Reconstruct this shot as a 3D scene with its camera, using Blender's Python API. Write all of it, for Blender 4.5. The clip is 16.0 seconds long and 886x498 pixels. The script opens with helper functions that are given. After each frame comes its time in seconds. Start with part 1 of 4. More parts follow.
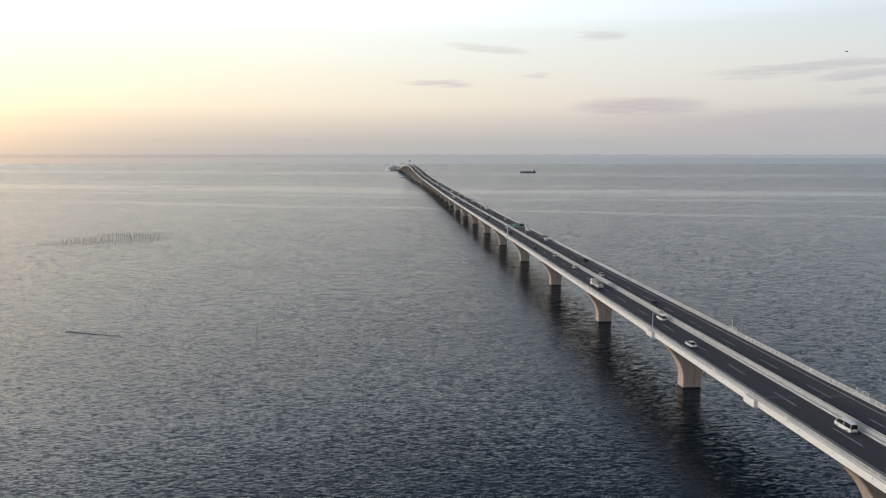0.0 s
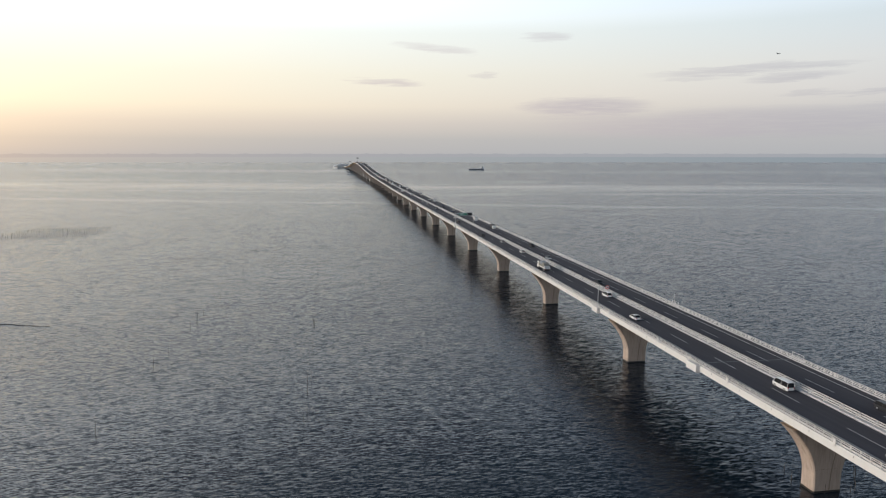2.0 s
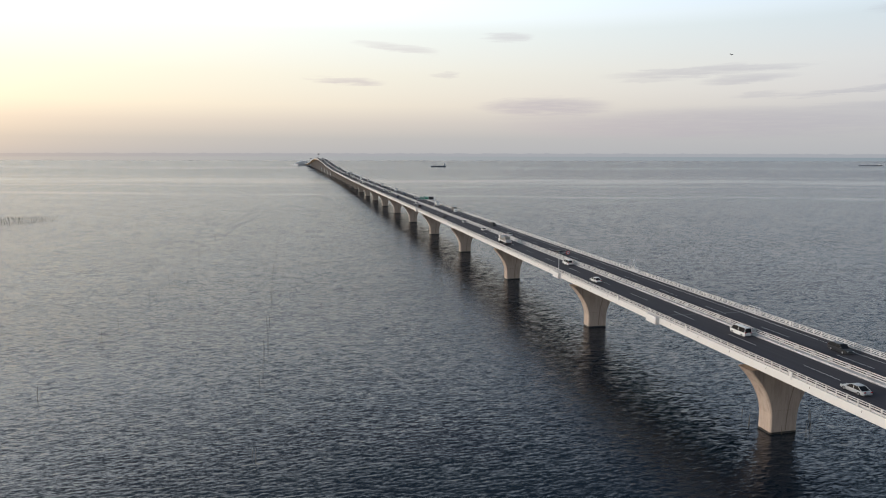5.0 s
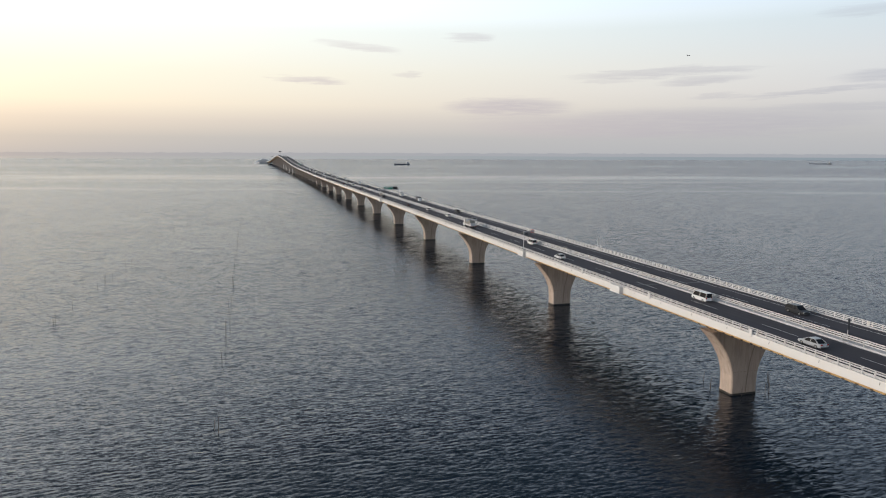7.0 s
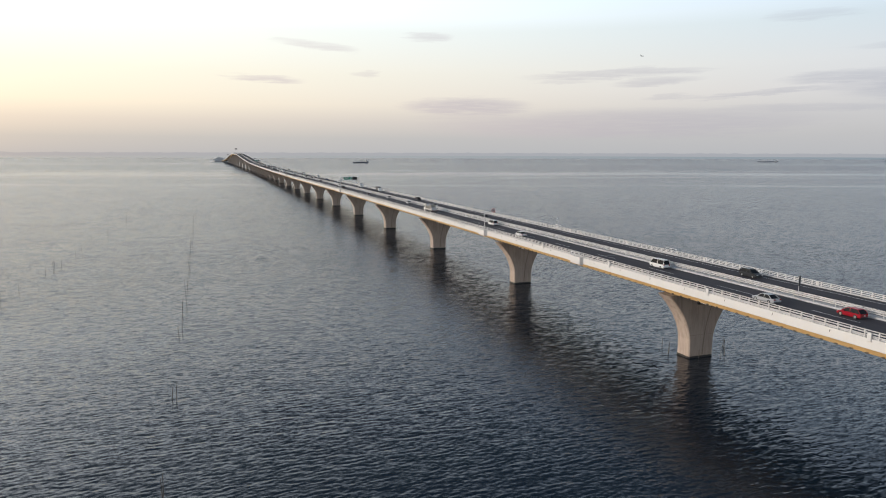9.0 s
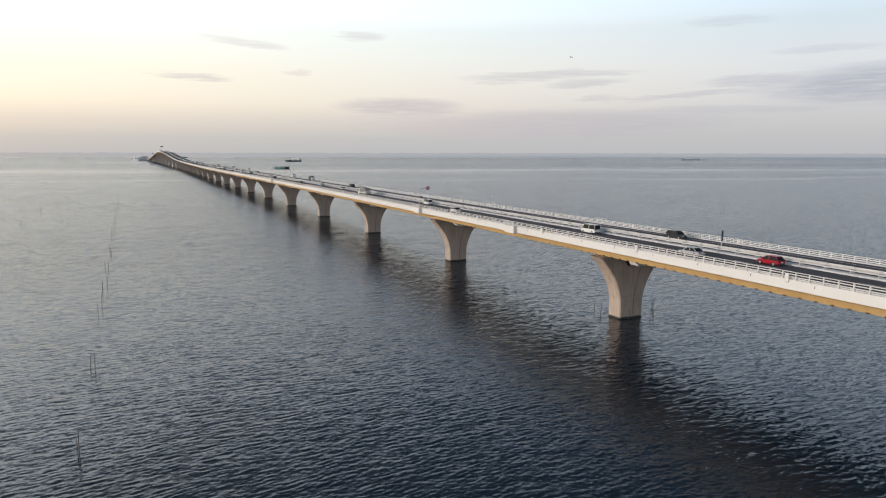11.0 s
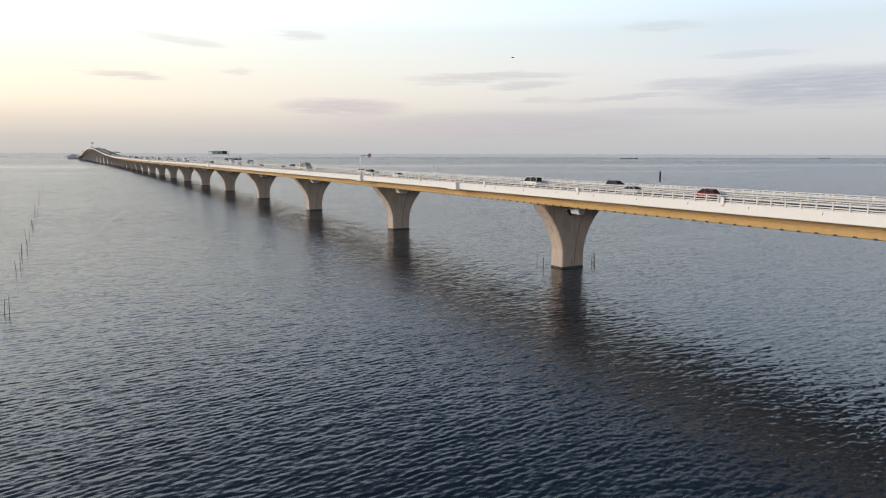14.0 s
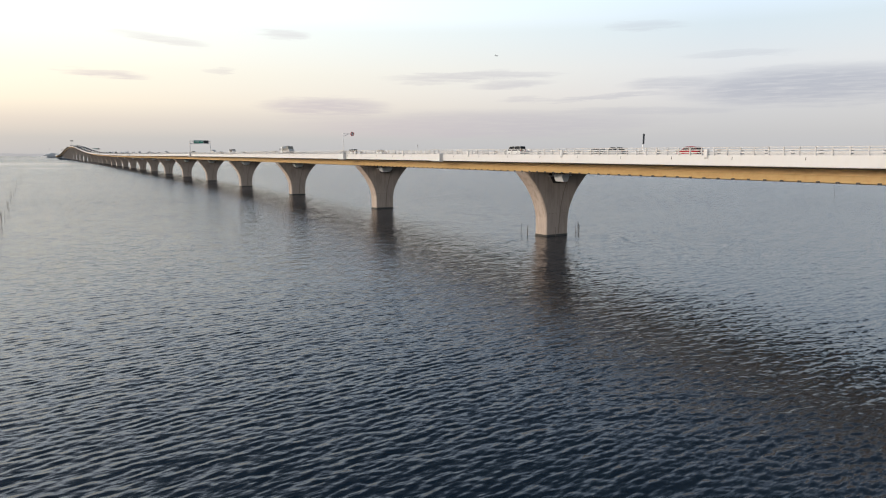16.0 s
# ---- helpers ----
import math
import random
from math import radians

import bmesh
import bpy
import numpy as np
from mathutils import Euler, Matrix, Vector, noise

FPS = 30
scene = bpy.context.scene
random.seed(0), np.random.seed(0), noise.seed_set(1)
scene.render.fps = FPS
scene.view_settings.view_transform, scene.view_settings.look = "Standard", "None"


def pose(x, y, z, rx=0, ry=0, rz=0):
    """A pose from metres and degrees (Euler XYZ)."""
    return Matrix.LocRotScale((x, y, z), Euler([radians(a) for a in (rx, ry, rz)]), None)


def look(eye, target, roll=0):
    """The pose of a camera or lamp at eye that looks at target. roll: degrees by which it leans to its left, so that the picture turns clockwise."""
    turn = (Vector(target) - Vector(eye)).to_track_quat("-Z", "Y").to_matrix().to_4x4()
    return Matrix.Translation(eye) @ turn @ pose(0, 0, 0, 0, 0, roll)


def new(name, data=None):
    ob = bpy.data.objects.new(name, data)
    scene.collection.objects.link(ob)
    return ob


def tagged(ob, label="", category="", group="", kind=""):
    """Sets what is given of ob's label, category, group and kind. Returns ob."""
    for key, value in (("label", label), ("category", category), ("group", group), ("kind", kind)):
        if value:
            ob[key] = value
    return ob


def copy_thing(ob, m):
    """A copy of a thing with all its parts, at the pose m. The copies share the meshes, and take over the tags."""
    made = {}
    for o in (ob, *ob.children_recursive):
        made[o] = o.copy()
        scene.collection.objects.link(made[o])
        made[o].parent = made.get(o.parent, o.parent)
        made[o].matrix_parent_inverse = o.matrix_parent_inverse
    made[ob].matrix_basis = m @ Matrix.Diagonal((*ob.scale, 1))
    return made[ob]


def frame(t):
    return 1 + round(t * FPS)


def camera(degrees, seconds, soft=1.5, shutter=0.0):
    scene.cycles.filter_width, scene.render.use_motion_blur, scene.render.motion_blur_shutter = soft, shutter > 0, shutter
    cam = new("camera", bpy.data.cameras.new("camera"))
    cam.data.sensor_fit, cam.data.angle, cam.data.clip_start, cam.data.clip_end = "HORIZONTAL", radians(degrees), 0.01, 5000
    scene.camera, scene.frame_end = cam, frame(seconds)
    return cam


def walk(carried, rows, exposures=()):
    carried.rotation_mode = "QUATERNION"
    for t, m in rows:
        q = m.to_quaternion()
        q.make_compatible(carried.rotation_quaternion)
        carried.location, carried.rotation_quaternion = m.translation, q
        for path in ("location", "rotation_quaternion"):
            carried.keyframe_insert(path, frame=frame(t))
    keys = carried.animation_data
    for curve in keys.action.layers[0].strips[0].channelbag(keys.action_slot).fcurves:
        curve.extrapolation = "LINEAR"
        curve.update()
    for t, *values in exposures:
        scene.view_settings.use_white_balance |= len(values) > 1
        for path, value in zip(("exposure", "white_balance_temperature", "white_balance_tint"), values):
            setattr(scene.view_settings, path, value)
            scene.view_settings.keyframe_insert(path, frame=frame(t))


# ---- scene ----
cam = camera(68.24, 16.0, soft=1.1)
# the drone sinks almost straight down and pans to the right: t, x, y, z, tilt, roll, heading
PATH = [
    (0.0, -90.36, -108.65, 71.01, 81.76, 0.00, -5.14),
    (0.5, -89.99, -108.19, 69.37, 81.72, -0.00, -6.66),
    (1.0, -89.66, -107.76, 67.69, 81.74, 0.01, -8.72),
    (1.5, -89.34, -107.38, 65.96, 81.70, 0.01, -9.30),
    (2.0, -89.03, -107.10, 64.14, 81.70, -0.00, -9.58),
    (2.5, -88.74, -106.89, 62.33, 81.67, -0.00, -9.93),
    (3.0, -88.47, -106.70, 60.53, 81.68, -0.05, -10.70),
    (3.5, -88.26, -106.49, 58.75, 81.64, -0.14, -11.65),
    (4.0, -88.10, -106.21, 56.95, 81.65, -0.13, -11.99),
    (6.5, -88.24, -106.20, 48.70, 81.65, -0.13, -15.17),
    (7.0, -88.51, -106.30, 47.09, 81.64, -0.15, -16.04),
    (7.5, -88.74, -106.41, 45.41, 81.63, -0.10, -16.88),
    (8.0, -88.92, -106.52, 43.75, 81.65, -0.09, -17.76),
    (8.5, -89.07, -106.64, 42.16, 81.61, -0.10, -18.62),
    (9.0, -89.17, -106.74, 40.84, 81.62, -0.13, -19.60),
    (9.5, -89.22, -106.84, 39.32, 81.61, -0.10, -21.16),
    (10.0, -89.26, -106.98, 37.34, 81.58, -0.06, -23.24),
    (12.5, -87.75, -106.28, 28.72, 81.73, -0.14, -26.70),
    (13.0, -87.82, -106.33, 26.75, 81.70, -0.11, -28.03),
    (13.5, -87.87, -106.40, 25.08, 81.71, -0.11, -29.07),
    (14.0, -87.91, -106.50, 23.44, 81.71, -0.12, -30.09),
    (14.5, -87.86, -106.48, 21.70, 81.72, -0.06, -31.03),
    (15.0, -87.76, -106.46, 20.00, 81.74, -0.01, -31.47),
    (15.5, -87.68, -106.48, 18.50, 81.72, 0.01, -31.47),
    (16.0, -87.62, -106.50, 17.00, 81.66, 0.04, -31.44),
]
walk(cam, [(t, pose(x, y, z, a, b, c)) for t, x, y, z, a, b, c in PATH], exposures=[(0.0, -0.13, 6400, 10), (8.0, -0.04, 6420, 10), (16.0, 0.08, 6480, 10)])

# ---------------------------------------------------------------- sky and sun
SUN_AZ = 52.0     # degrees to the left of +y
SUN_EL = 7.0


class Nodes:
    """Short forms for building node trees."""

    def __init__(self, tree):
        self.t = tree
        tree.nodes.clear()

    def add(self, kind, **inputs):
        n = self.t.nodes.new(kind)
        for k, v in inputs.items():
            self.put(n.inputs[k.replace("_", " ")], v)
        return n

    def put(self, socket, v):
        if isinstance(v, bpy.types.NodeSocket):
            self.t.links.new(v, socket)
        else:
            socket.default_value = v

    def math(self, op, a, b=0.0, c=0.0, clamp=False):
        n = self.t.nodes.new("ShaderNodeMath")
        n.operation, n.use_clamp = op, clamp
        for s, v in zip(n.inputs, (a, b, c)):
            self.put(s, v)
        return n.outputs[0]

    def ramp(self, fac, stops, mode="LINEAR"):
        n = self.t.nodes.new("ShaderNodeValToRGB")
        n.color_ramp.interpolation = mode
        e = n.color_ramp.elements
        while len(e) < len(stops):
            e.new(0.5)
        for k, (p, c) in zip(e, stops):
            k.position = p
            k.color = (*c, 1) if isinstance(c, tuple) else (c, c, c, 1)
        self.put(n.inputs[0], fac)
        return n.outputs[0]

    def mix(self, fac, a, b, blend="MIX"):
        n = self.t.nodes.new("ShaderNodeMix")
        n.data_type, n.blend_type = "RGBA", blend
        self.put(n.inputs[0], fac)
        self.put(n.inputs[6], a if isinstance(a, bpy.types.NodeSocket) else (*a, 1))
        self.put(n.inputs[7], b if isinstance(b, bpy.types.NodeSocket) else (*b, 1))
        return n.outputs[2]

    def noise(self, vec, scale, detail=3.0, rough=0.5, distort=0.0):
        n = self.t.nodes.new("ShaderNodeTexNoise")
        self.put(n.inputs["Vector"], vec)
        for k, v in (("Scale", scale), ("Detail", detail), ("Roughness", rough), ("Distortion", distort)):
            self.put(n.inputs[k], v)
        return n.outputs[0]

    def scaled(self, vec, x, y, z, turn=0.0):
        n = self.t.nodes.new("ShaderNodeMapping")
        self.put(n.inputs["Vector"], vec)
        n.inputs["Scale"].default_value = (x, y, z)
        n.inputs["Rotation"].default_value = (0, 0, radians(turn))
        return n.outputs[0]


world = bpy.data.worlds.new("dusk_sky")
scene.world = world
world.use_nodes = True
N = Nodes(world.node_tree)
way = N.add("ShaderNodeTexCoord").outputs["Generated"]
sep = N.add("ShaderNodeSeparateXYZ", Vector=way)
X, Y, Z = sep.outputs
el = N.math("MULTIPLY", N.math("ARCSINE", Z), 180 / math.pi)
az = N.math("MULTIPLY", N.math("ARCTAN2", N.math("MULTIPLY", X, -1), Y), 180 / math.pi)
# 0 away from the set sun, 1 towards it
flat = N.math("SQRT", N.math("ADD", N.math("MULTIPLY", X, X), N.math("MULTIPLY", Y, Y)))
toward = N.math("DIVIDE", N.math("ADD", N.math("MULTIPLY", X, -math.sin(radians(SUN_AZ))), N.math("MULTIPLY", Y, math.cos(radians(SUN_AZ)))), N.math("MAXIMUM", flat, 0.001))
sunward = N.math("MULTIPLY_ADD", toward, 0.78, 0.22, clamp=True)
height = N.math("POWER", N.math("DIVIDE", N.math("MAXIMUM", el, 0), 90, clamp=True), 0.5)


def at_el(d):
    return (d / 90) ** 0.5


GLOW = N.ramp(height, [(0, (0.47, 0.47, 0.48)), (at_el(1.2), (0.50, 0.495, 0.49)), (at_el(2.6), (0.71, 0.62, 0.55)), (at_el(4.0), (0.96, 0.82, 0.64)),
                       (at_el(6.5), (1.02, 0.93, 0.73)), (at_el(10), (1.10, 1.09, 0.97)), (at_el(14), (1.55, 1.62, 1.66)), (at_el(17), (2.75, 2.85, 2.92)), (at_el(23), (2.1, 2.2, 2.3)), (at_el(32), (0.55, 0.60, 0.67)), (at_el(48), (0.25, 0.30, 0.37)), (1, (0.18, 0.25, 0.34))])
AWAY = N.ramp(height, [(0, (0.48, 0.49, 0.51)), (at_el(1.5), (0.50, 0.505, 0.53)), (at_el(3.2), (0.54, 0.54, 0.575)), (at_el(5.0), (0.64, 0.63, 0.66)),
                       (at_el(7.0), (0.67, 0.68, 0.71)), (at_el(10), (0.62, 0.70, 0.76)), (at_el(15), (0.80, 0.96, 1.16)), (at_el(21), (0.42, 0.53, 0.71)), (at_el(27), (0.09, 0.12, 0.165)), (at_el(42), (0.055, 0.08, 0.115)), (1, (0.05, 0.09, 0.15))])
high = N.math("DIVIDE", N.math("SUBTRACT", el, 11), 9, clamp=True)
bright = N.math("POWER", sunward, N.math("MULTIPLY_ADD", high, 2.4, 1.0))   # overhead the glow narrows
sky = N.mix(bright, AWAY, GLOW)
nishita = N.t.nodes.new("ShaderNodeTexSky")
nishita.sky_type, nishita.sun_disc = "NISHITA", False
nishita.sun_elevation, nishita.sun_rotation = radians(SUN_EL), radians(-SUN_AZ)
nishita.altitude, nishita.dust_density = 20, 2.0
# thin streaks of cloud: heading, elevation, half width, half height, weight, fall to the right
CLOUDS = [(-4.6, 6.0, 3.4, 0.34, 0.72, 0.05), (-9.0, 8.75, 3.5, 0.34, 0.46, 0.09), (-18.4, 9.55, 2.2, 0.40, 0.46, 0.02), (-21.6, 3.9, 5.2, 0.78, 0.92, 0.0), (-13.3, 6.55, 1.1, 0.25, 0.42, -0.05), (-24.0, 3.0, 6.5, 0.22, 0.40, 0.0),
          (-34.0, 6.45, 7.0, 0.36, 0.55, -0.03), (-37.0, 5.75, 3.6, 0.36, 0.55, -0.02), (-38.2, 4.5, 2.2, 0.20, 0.40, -0.03), (-45.0, 4.6, 6.0, 0.22, 0.55, -0.05), (-29.5, 5.9, 2.5, 0.18, 0.30, 0.0), (-34.0, 2.4, 15.0, 1.2, 0.72, -0.012), (-50.5, 5.6, 4.0, 0.5, 0.6, -0.02),
          (-60.0, 5.0, 10.0, 1.5, 1.0, 0.0), (-48.0, 10.1, 3.0, 0.4, 0.3, 0.0), (-47.0, 3.4, 9.0, 0.35, 0.45, 0.0), (-55.0, 7.6, 4.0, 0.3, 0.3, 0.0), (-75.0, 4.0, 9.0, 1.5, 0.7, 0.0)]
cv = N.t.nodes.new("ShaderNodeCombineXYZ")
N.put(cv.inputs[0], N.math("MULTIPLY", az, 0.16)), N.put(cv.inputs[1], N.math("MULTIPLY", el, 1.1))
wisp = N.noise(cv.outputs[0], 1.0, 5, 0.62)
fibre = N.noise(N.scaled(cv.outputs[0], 2.2, 4.6, 1.0), 1.0, 6, 0.66)
az_w = N.math("MULTIPLY_ADD", N.math("SUBTRACT", wisp, 0.5), 5.0, az)
el_w = N.math("MULTIPLY_ADD", N.math("SUBTRACT", fibre, 0.5), 0.75, N.math("MULTIPLY_ADD", N.math("SUBTRACT", wisp, 0.5), 0.8, el))
cover = 0.0
for a0, e0, wa, we, k, fall in CLOUDS:
    off = N.math("SUBTRACT", az_w, a0)
    da = N.math("MULTIPLY", off, 1 / wa)
    de = N.math("MULTIPLY", N.math("SUBTRACT", N.math("MULTIPLY_ADD", off, -fall, el_w), e0), 1 / we)
    d2 = N.math("ADD", N.math("MULTIPLY", da, da), N.math("MULTIPLY", de, de))
    m = N.t.nodes.new("ShaderNodeMapRange")
    m.interpolation_type = "SMOOTHSTEP"
    N.put(m.inputs["Value"], d2)
    for key, v in (("From Min", 1.5), ("From Max", 0.05), ("To Min", 0.0), ("To Max", k)):
        m.inputs[key].default_value = v
    cover = N.math("MAXIMUM", m.outputs[0], cover)
cover = N.math("MULTIPLY", cover, N.math("MULTIPLY_ADD", fibre, 1.9, -0.05, clamp=True), clamp=True)
sky = N.mix(N.math("MULTIPLY", cover, 0.95), sky, N.mix(sunward, (0.40, 0.41, 0.49), (0.70, 0.57, 0.56)))
# the far shore and hazy sea at the horizon, below it the deep haze
vv = N.t.nodes.new("ShaderNodeCombineXYZ")
N.put(vv.inputs[0], N.math("MULTIPLY", az, 0.8))
shore_top = N.math("MULTIPLY_ADD", N.noise(vv.outputs[0], 1.0, 5, 0.65), 0.36, -0.20)
on_shore = N.math("MULTIPLY", N.math("LESS_THAN", el, shore_top), 0.62)
sky = N.mix(on_shore, sky, (0.33, 0.35, 0.40))
sea_haze = N.mix(sunward, (0.25, 0.31, 0.36), (0.45, 0.46, 0.47))
sky = N.mix(N.math("LESS_THAN", el, -0.28), sky, sea_haze)
soft = N.add("ShaderNodeBackground", Color=sky, Strength=1.0)
thin = N.add("ShaderNodeBackground", Color=nishita.outputs[0], Strength=0.035)
both = N.t.nodes.new("ShaderNodeAddShader")
N.put(both.inputs[0], soft.outputs[0]), N.put(both.inputs[1], thin.outputs[0])
N.put(N.add("ShaderNodeOutputWorld").inputs[0], both.outputs[0])

lamp = bpy.data.lights.new("low_sun", "SUN")
lamp.energy, lamp.angle, lamp.color = 1.8, radians(12), (1.0, 0.88, 0.76)
sun = new("low_sun", lamp)
sd = Vector((-math.sin(radians(SUN_AZ + 40)) * math.cos(radians(SUN_EL + 5)), math.cos(radians(SUN_AZ + 40)) * math.cos(radians(SUN_EL + 5)), math.sin(radians(SUN_EL + 5))))
sun.matrix_world = look(sd * 50, (0, 0, 0))

# ---------------------------------------------------------------- materials


def material(name, color, rough=0.6, metal=0.0, vary=0.15, scale=1.0, bump=0.0, stain=None, stain_scale=0.25, stain_amount=0.35, streak=False, coat=0.0, shine=0.5):
    """A plain surface with variation at two scales and fine relief; stain: a second colour in patches, streak: patches run downwards, or along the road."""
    m = bpy.data.materials.new(name)
    m.use_nodes = True
    n = Nodes(m.node_tree)
    co = n.add("ShaderNodeTexCoord").outputs["Object"]
    rnd = n.add("ShaderNodeObjectInfo").outputs["Random"]
    fine = n.noise(co, 9.0 * scale, 4, 0.6)
    broad = n.noise(co, 0.6 * scale, 3, 0.55)
    k = n.math("ADD", n.math("MULTIPLY", n.math("SUBTRACT", fine, 0.5), vary), n.math("MULTIPLY", n.math("SUBTRACT", broad, 0.5), vary * 1.6))
    k = n.math("ADD", k, n.math("MULTIPLY", n.math("SUBTRACT", rnd, 0.5), vary * 0.4))
    v = n.add("ShaderNodeHueSaturation", Value=n.math("ADD", k, 1.0), Color=(*color, 1)).outputs[0]
    if stain:
        sv = n.scaled(co, 1.0, 0.03, 1.0) if streak == "road" else n.scaled(co, 1.0, 1.0, 0.12) if streak else co
        s = n.ramp(n.noise(sv, stain_scale * 4, 5, 0.65), [(0.46, 0.0), (0.72, 1.0)])
        v = n.mix(n.math("MULTIPLY", s, stain_amount), v, stain)
    b = n.add("ShaderNodeBsdfPrincipled", Base_Color=v, Metallic=metal, Roughness=n.math("MULTIPLY_ADD", n.math("SUBTRACT", broad, 0.5), 0.25, rough, clamp=True), Coat_Weight=coat, Specular_IOR_Level=shine)
    if bump:
        n.put(b.inputs["Normal"], n.add("ShaderNodeBump", Strength=1.0, Distance=bump, Height=fine).outputs[0])
    n.put(n.add("ShaderNodeOutputMaterial").inputs[0], b.outputs[0])
    return m


# noise scale across and along the wind, turn, detail, slope close by and on the open sea
CHOP = ((0.20, 0.52, -6, 3.0, 0.08, 1.0), (0.58, 2.7, 4, 2.0, 0.26, 1.0), (1.5, 6.5, -4, 2.0, 0.45, 0.66))


def water_material():
    m = bpy.data.materials.new("sea_water")
    m.use_nodes = True
    n = Nodes(m.node_tree)
    co = n.add("ShaderNodeTexCoord").outputs["Object"]
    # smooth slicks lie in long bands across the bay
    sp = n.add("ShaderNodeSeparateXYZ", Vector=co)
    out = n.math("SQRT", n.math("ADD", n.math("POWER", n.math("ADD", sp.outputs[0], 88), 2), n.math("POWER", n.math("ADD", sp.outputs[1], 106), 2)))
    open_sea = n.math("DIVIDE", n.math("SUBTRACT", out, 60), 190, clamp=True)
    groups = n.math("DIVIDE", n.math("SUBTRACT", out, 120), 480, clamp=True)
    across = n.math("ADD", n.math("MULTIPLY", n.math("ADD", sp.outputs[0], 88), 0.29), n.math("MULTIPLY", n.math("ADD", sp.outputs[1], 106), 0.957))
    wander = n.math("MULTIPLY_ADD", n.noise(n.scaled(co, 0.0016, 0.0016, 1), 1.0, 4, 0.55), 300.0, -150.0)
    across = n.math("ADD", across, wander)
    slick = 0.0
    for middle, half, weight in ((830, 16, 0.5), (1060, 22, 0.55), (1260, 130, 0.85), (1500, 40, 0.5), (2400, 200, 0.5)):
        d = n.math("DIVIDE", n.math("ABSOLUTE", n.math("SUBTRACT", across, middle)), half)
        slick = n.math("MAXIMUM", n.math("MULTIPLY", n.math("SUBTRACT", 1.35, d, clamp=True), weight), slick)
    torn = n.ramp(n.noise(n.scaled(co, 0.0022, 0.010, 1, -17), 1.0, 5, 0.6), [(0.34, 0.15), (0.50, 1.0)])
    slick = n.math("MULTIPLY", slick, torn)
    gust = n.noise(n.scaled(co, 0.010, 0.022, 1, -10), 1.0, 3, 0.55)
    far = n.math("DIVIDE", n.math("SUBTRACT", out, 900), 1300, clamp=True)
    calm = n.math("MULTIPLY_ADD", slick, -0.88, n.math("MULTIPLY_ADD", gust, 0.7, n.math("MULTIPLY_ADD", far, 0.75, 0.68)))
    # the wind is fresher on the far side of the bridge
    fresh = n.math("DIVIDE", n.math("ADD", sp.outputs[0], 10), 130, clamp=True)
    calm = n.math("MULTIPLY", calm, n.math("MULTIPLY_ADD", fresh, 0.08, 1.0))
    spread = n.t.nodes.new("ShaderNodeCombineXYZ")
    n.put(spread.inputs[0], 0.6), n.put(spread.inputs[1], 1.0)
    # wave slopes: short-crested chop in groups; ripples too small for the mesh close by
    tilt = n.add("ShaderNodeNewGeometry").outputs["Normal"]
    for sx, sy, turn, detail, near, open_far in CHOP:
        tex = n.t.nodes.new("ShaderNodeTexNoise")
        n.put(tex.inputs["Vector"], n.scaled(co, sx, sy, 1, turn))
        for key, v in (("Scale", 1.0), ("Detail", detail), ("Roughness", 0.6), ("Distortion", 0.25)):
            n.put(tex.inputs[key], v)
        less = n.t.nodes.new("ShaderNodeVectorMath")
        less.operation = "SUBTRACT"
        n.put(less.inputs[0], tex.outputs["Color"]), n.put(less.inputs[1], (0.5, 0.5, 0.5))
        lean = n.t.nodes.new("ShaderNodeVectorMath")
        lean.operation = "MULTIPLY"
        n.put(lean.inputs[0], less.outputs[0]), n.put(lean.inputs[1], spread.outputs[0])
        size = n.math("MULTIPLY", calm, n.math("MULTIPLY_ADD", groups if sx < 0.3 else open_sea, open_far - near, near))
        grown = n.t.nodes.new("ShaderNodeVectorMath")
        grown.operation = "SCALE"
        n.put(grown.inputs[0], lean.outputs[0]), n.put(grown.inputs["Scale"], size)
        total = n.t.nodes.new("ShaderNodeVectorMath")
        n.put(total.inputs[0], tilt), n.put(total.inputs[1], grown.outputs[0])
        tilt = total.outputs[0]
    unit = n.t.nodes.new("ShaderNodeVectorMath")
    unit.operation = "NORMALIZE"
    n.put(unit.inputs[0], tilt)
    nrm = unit.outputs[0]
    deep = n.mix(n.noise(n.scaled(co, 0.006, 0.012, 1), 1.0, 2), (0.005, 0.012, 0.021), (0.008, 0.017, 0.029))
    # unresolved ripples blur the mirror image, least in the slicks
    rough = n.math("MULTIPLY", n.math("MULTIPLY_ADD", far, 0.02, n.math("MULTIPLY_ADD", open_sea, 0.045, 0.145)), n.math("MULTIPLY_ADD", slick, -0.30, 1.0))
    b = n.add("ShaderNodeBsdfPrincipled", Base_Color=deep, Roughness=rough, IOR=1.333, Normal=nrm)
    n.put(n.add("ShaderNodeOutputMaterial").inputs[0], b.outputs[0])
    return m


WATER = water_material()
CONCRETE = material("pale_concrete", (0.48, 0.385, 0.32), 0.85, vary=0.12, scale=0.6, bump=0.004, stain=(0.22, 0.165, 0.125), stain_amount=0.55, streak=True, stain_scale=0.3)
WET = material("wet_dark_concrete", (0.035, 0.03, 0.025), 0.35, vary=0.4, scale=1.0, bump=0.01, stain=(0.10, 0.09, 0.06))
WHITE = material("white_painted_concrete", (0.72, 0.70, 0.68), 0.6, vary=0.06, scale=0.4, stain=(0.62, 0.55, 0.47), stain_amount=0.16, streak=True)
RAILWHITE = material("white_painted_steel", (0.62, 0.60, 0.58), 0.45, vary=0.08, stain=(0.55, 0.48, 0.40), stain_amount=0.3)
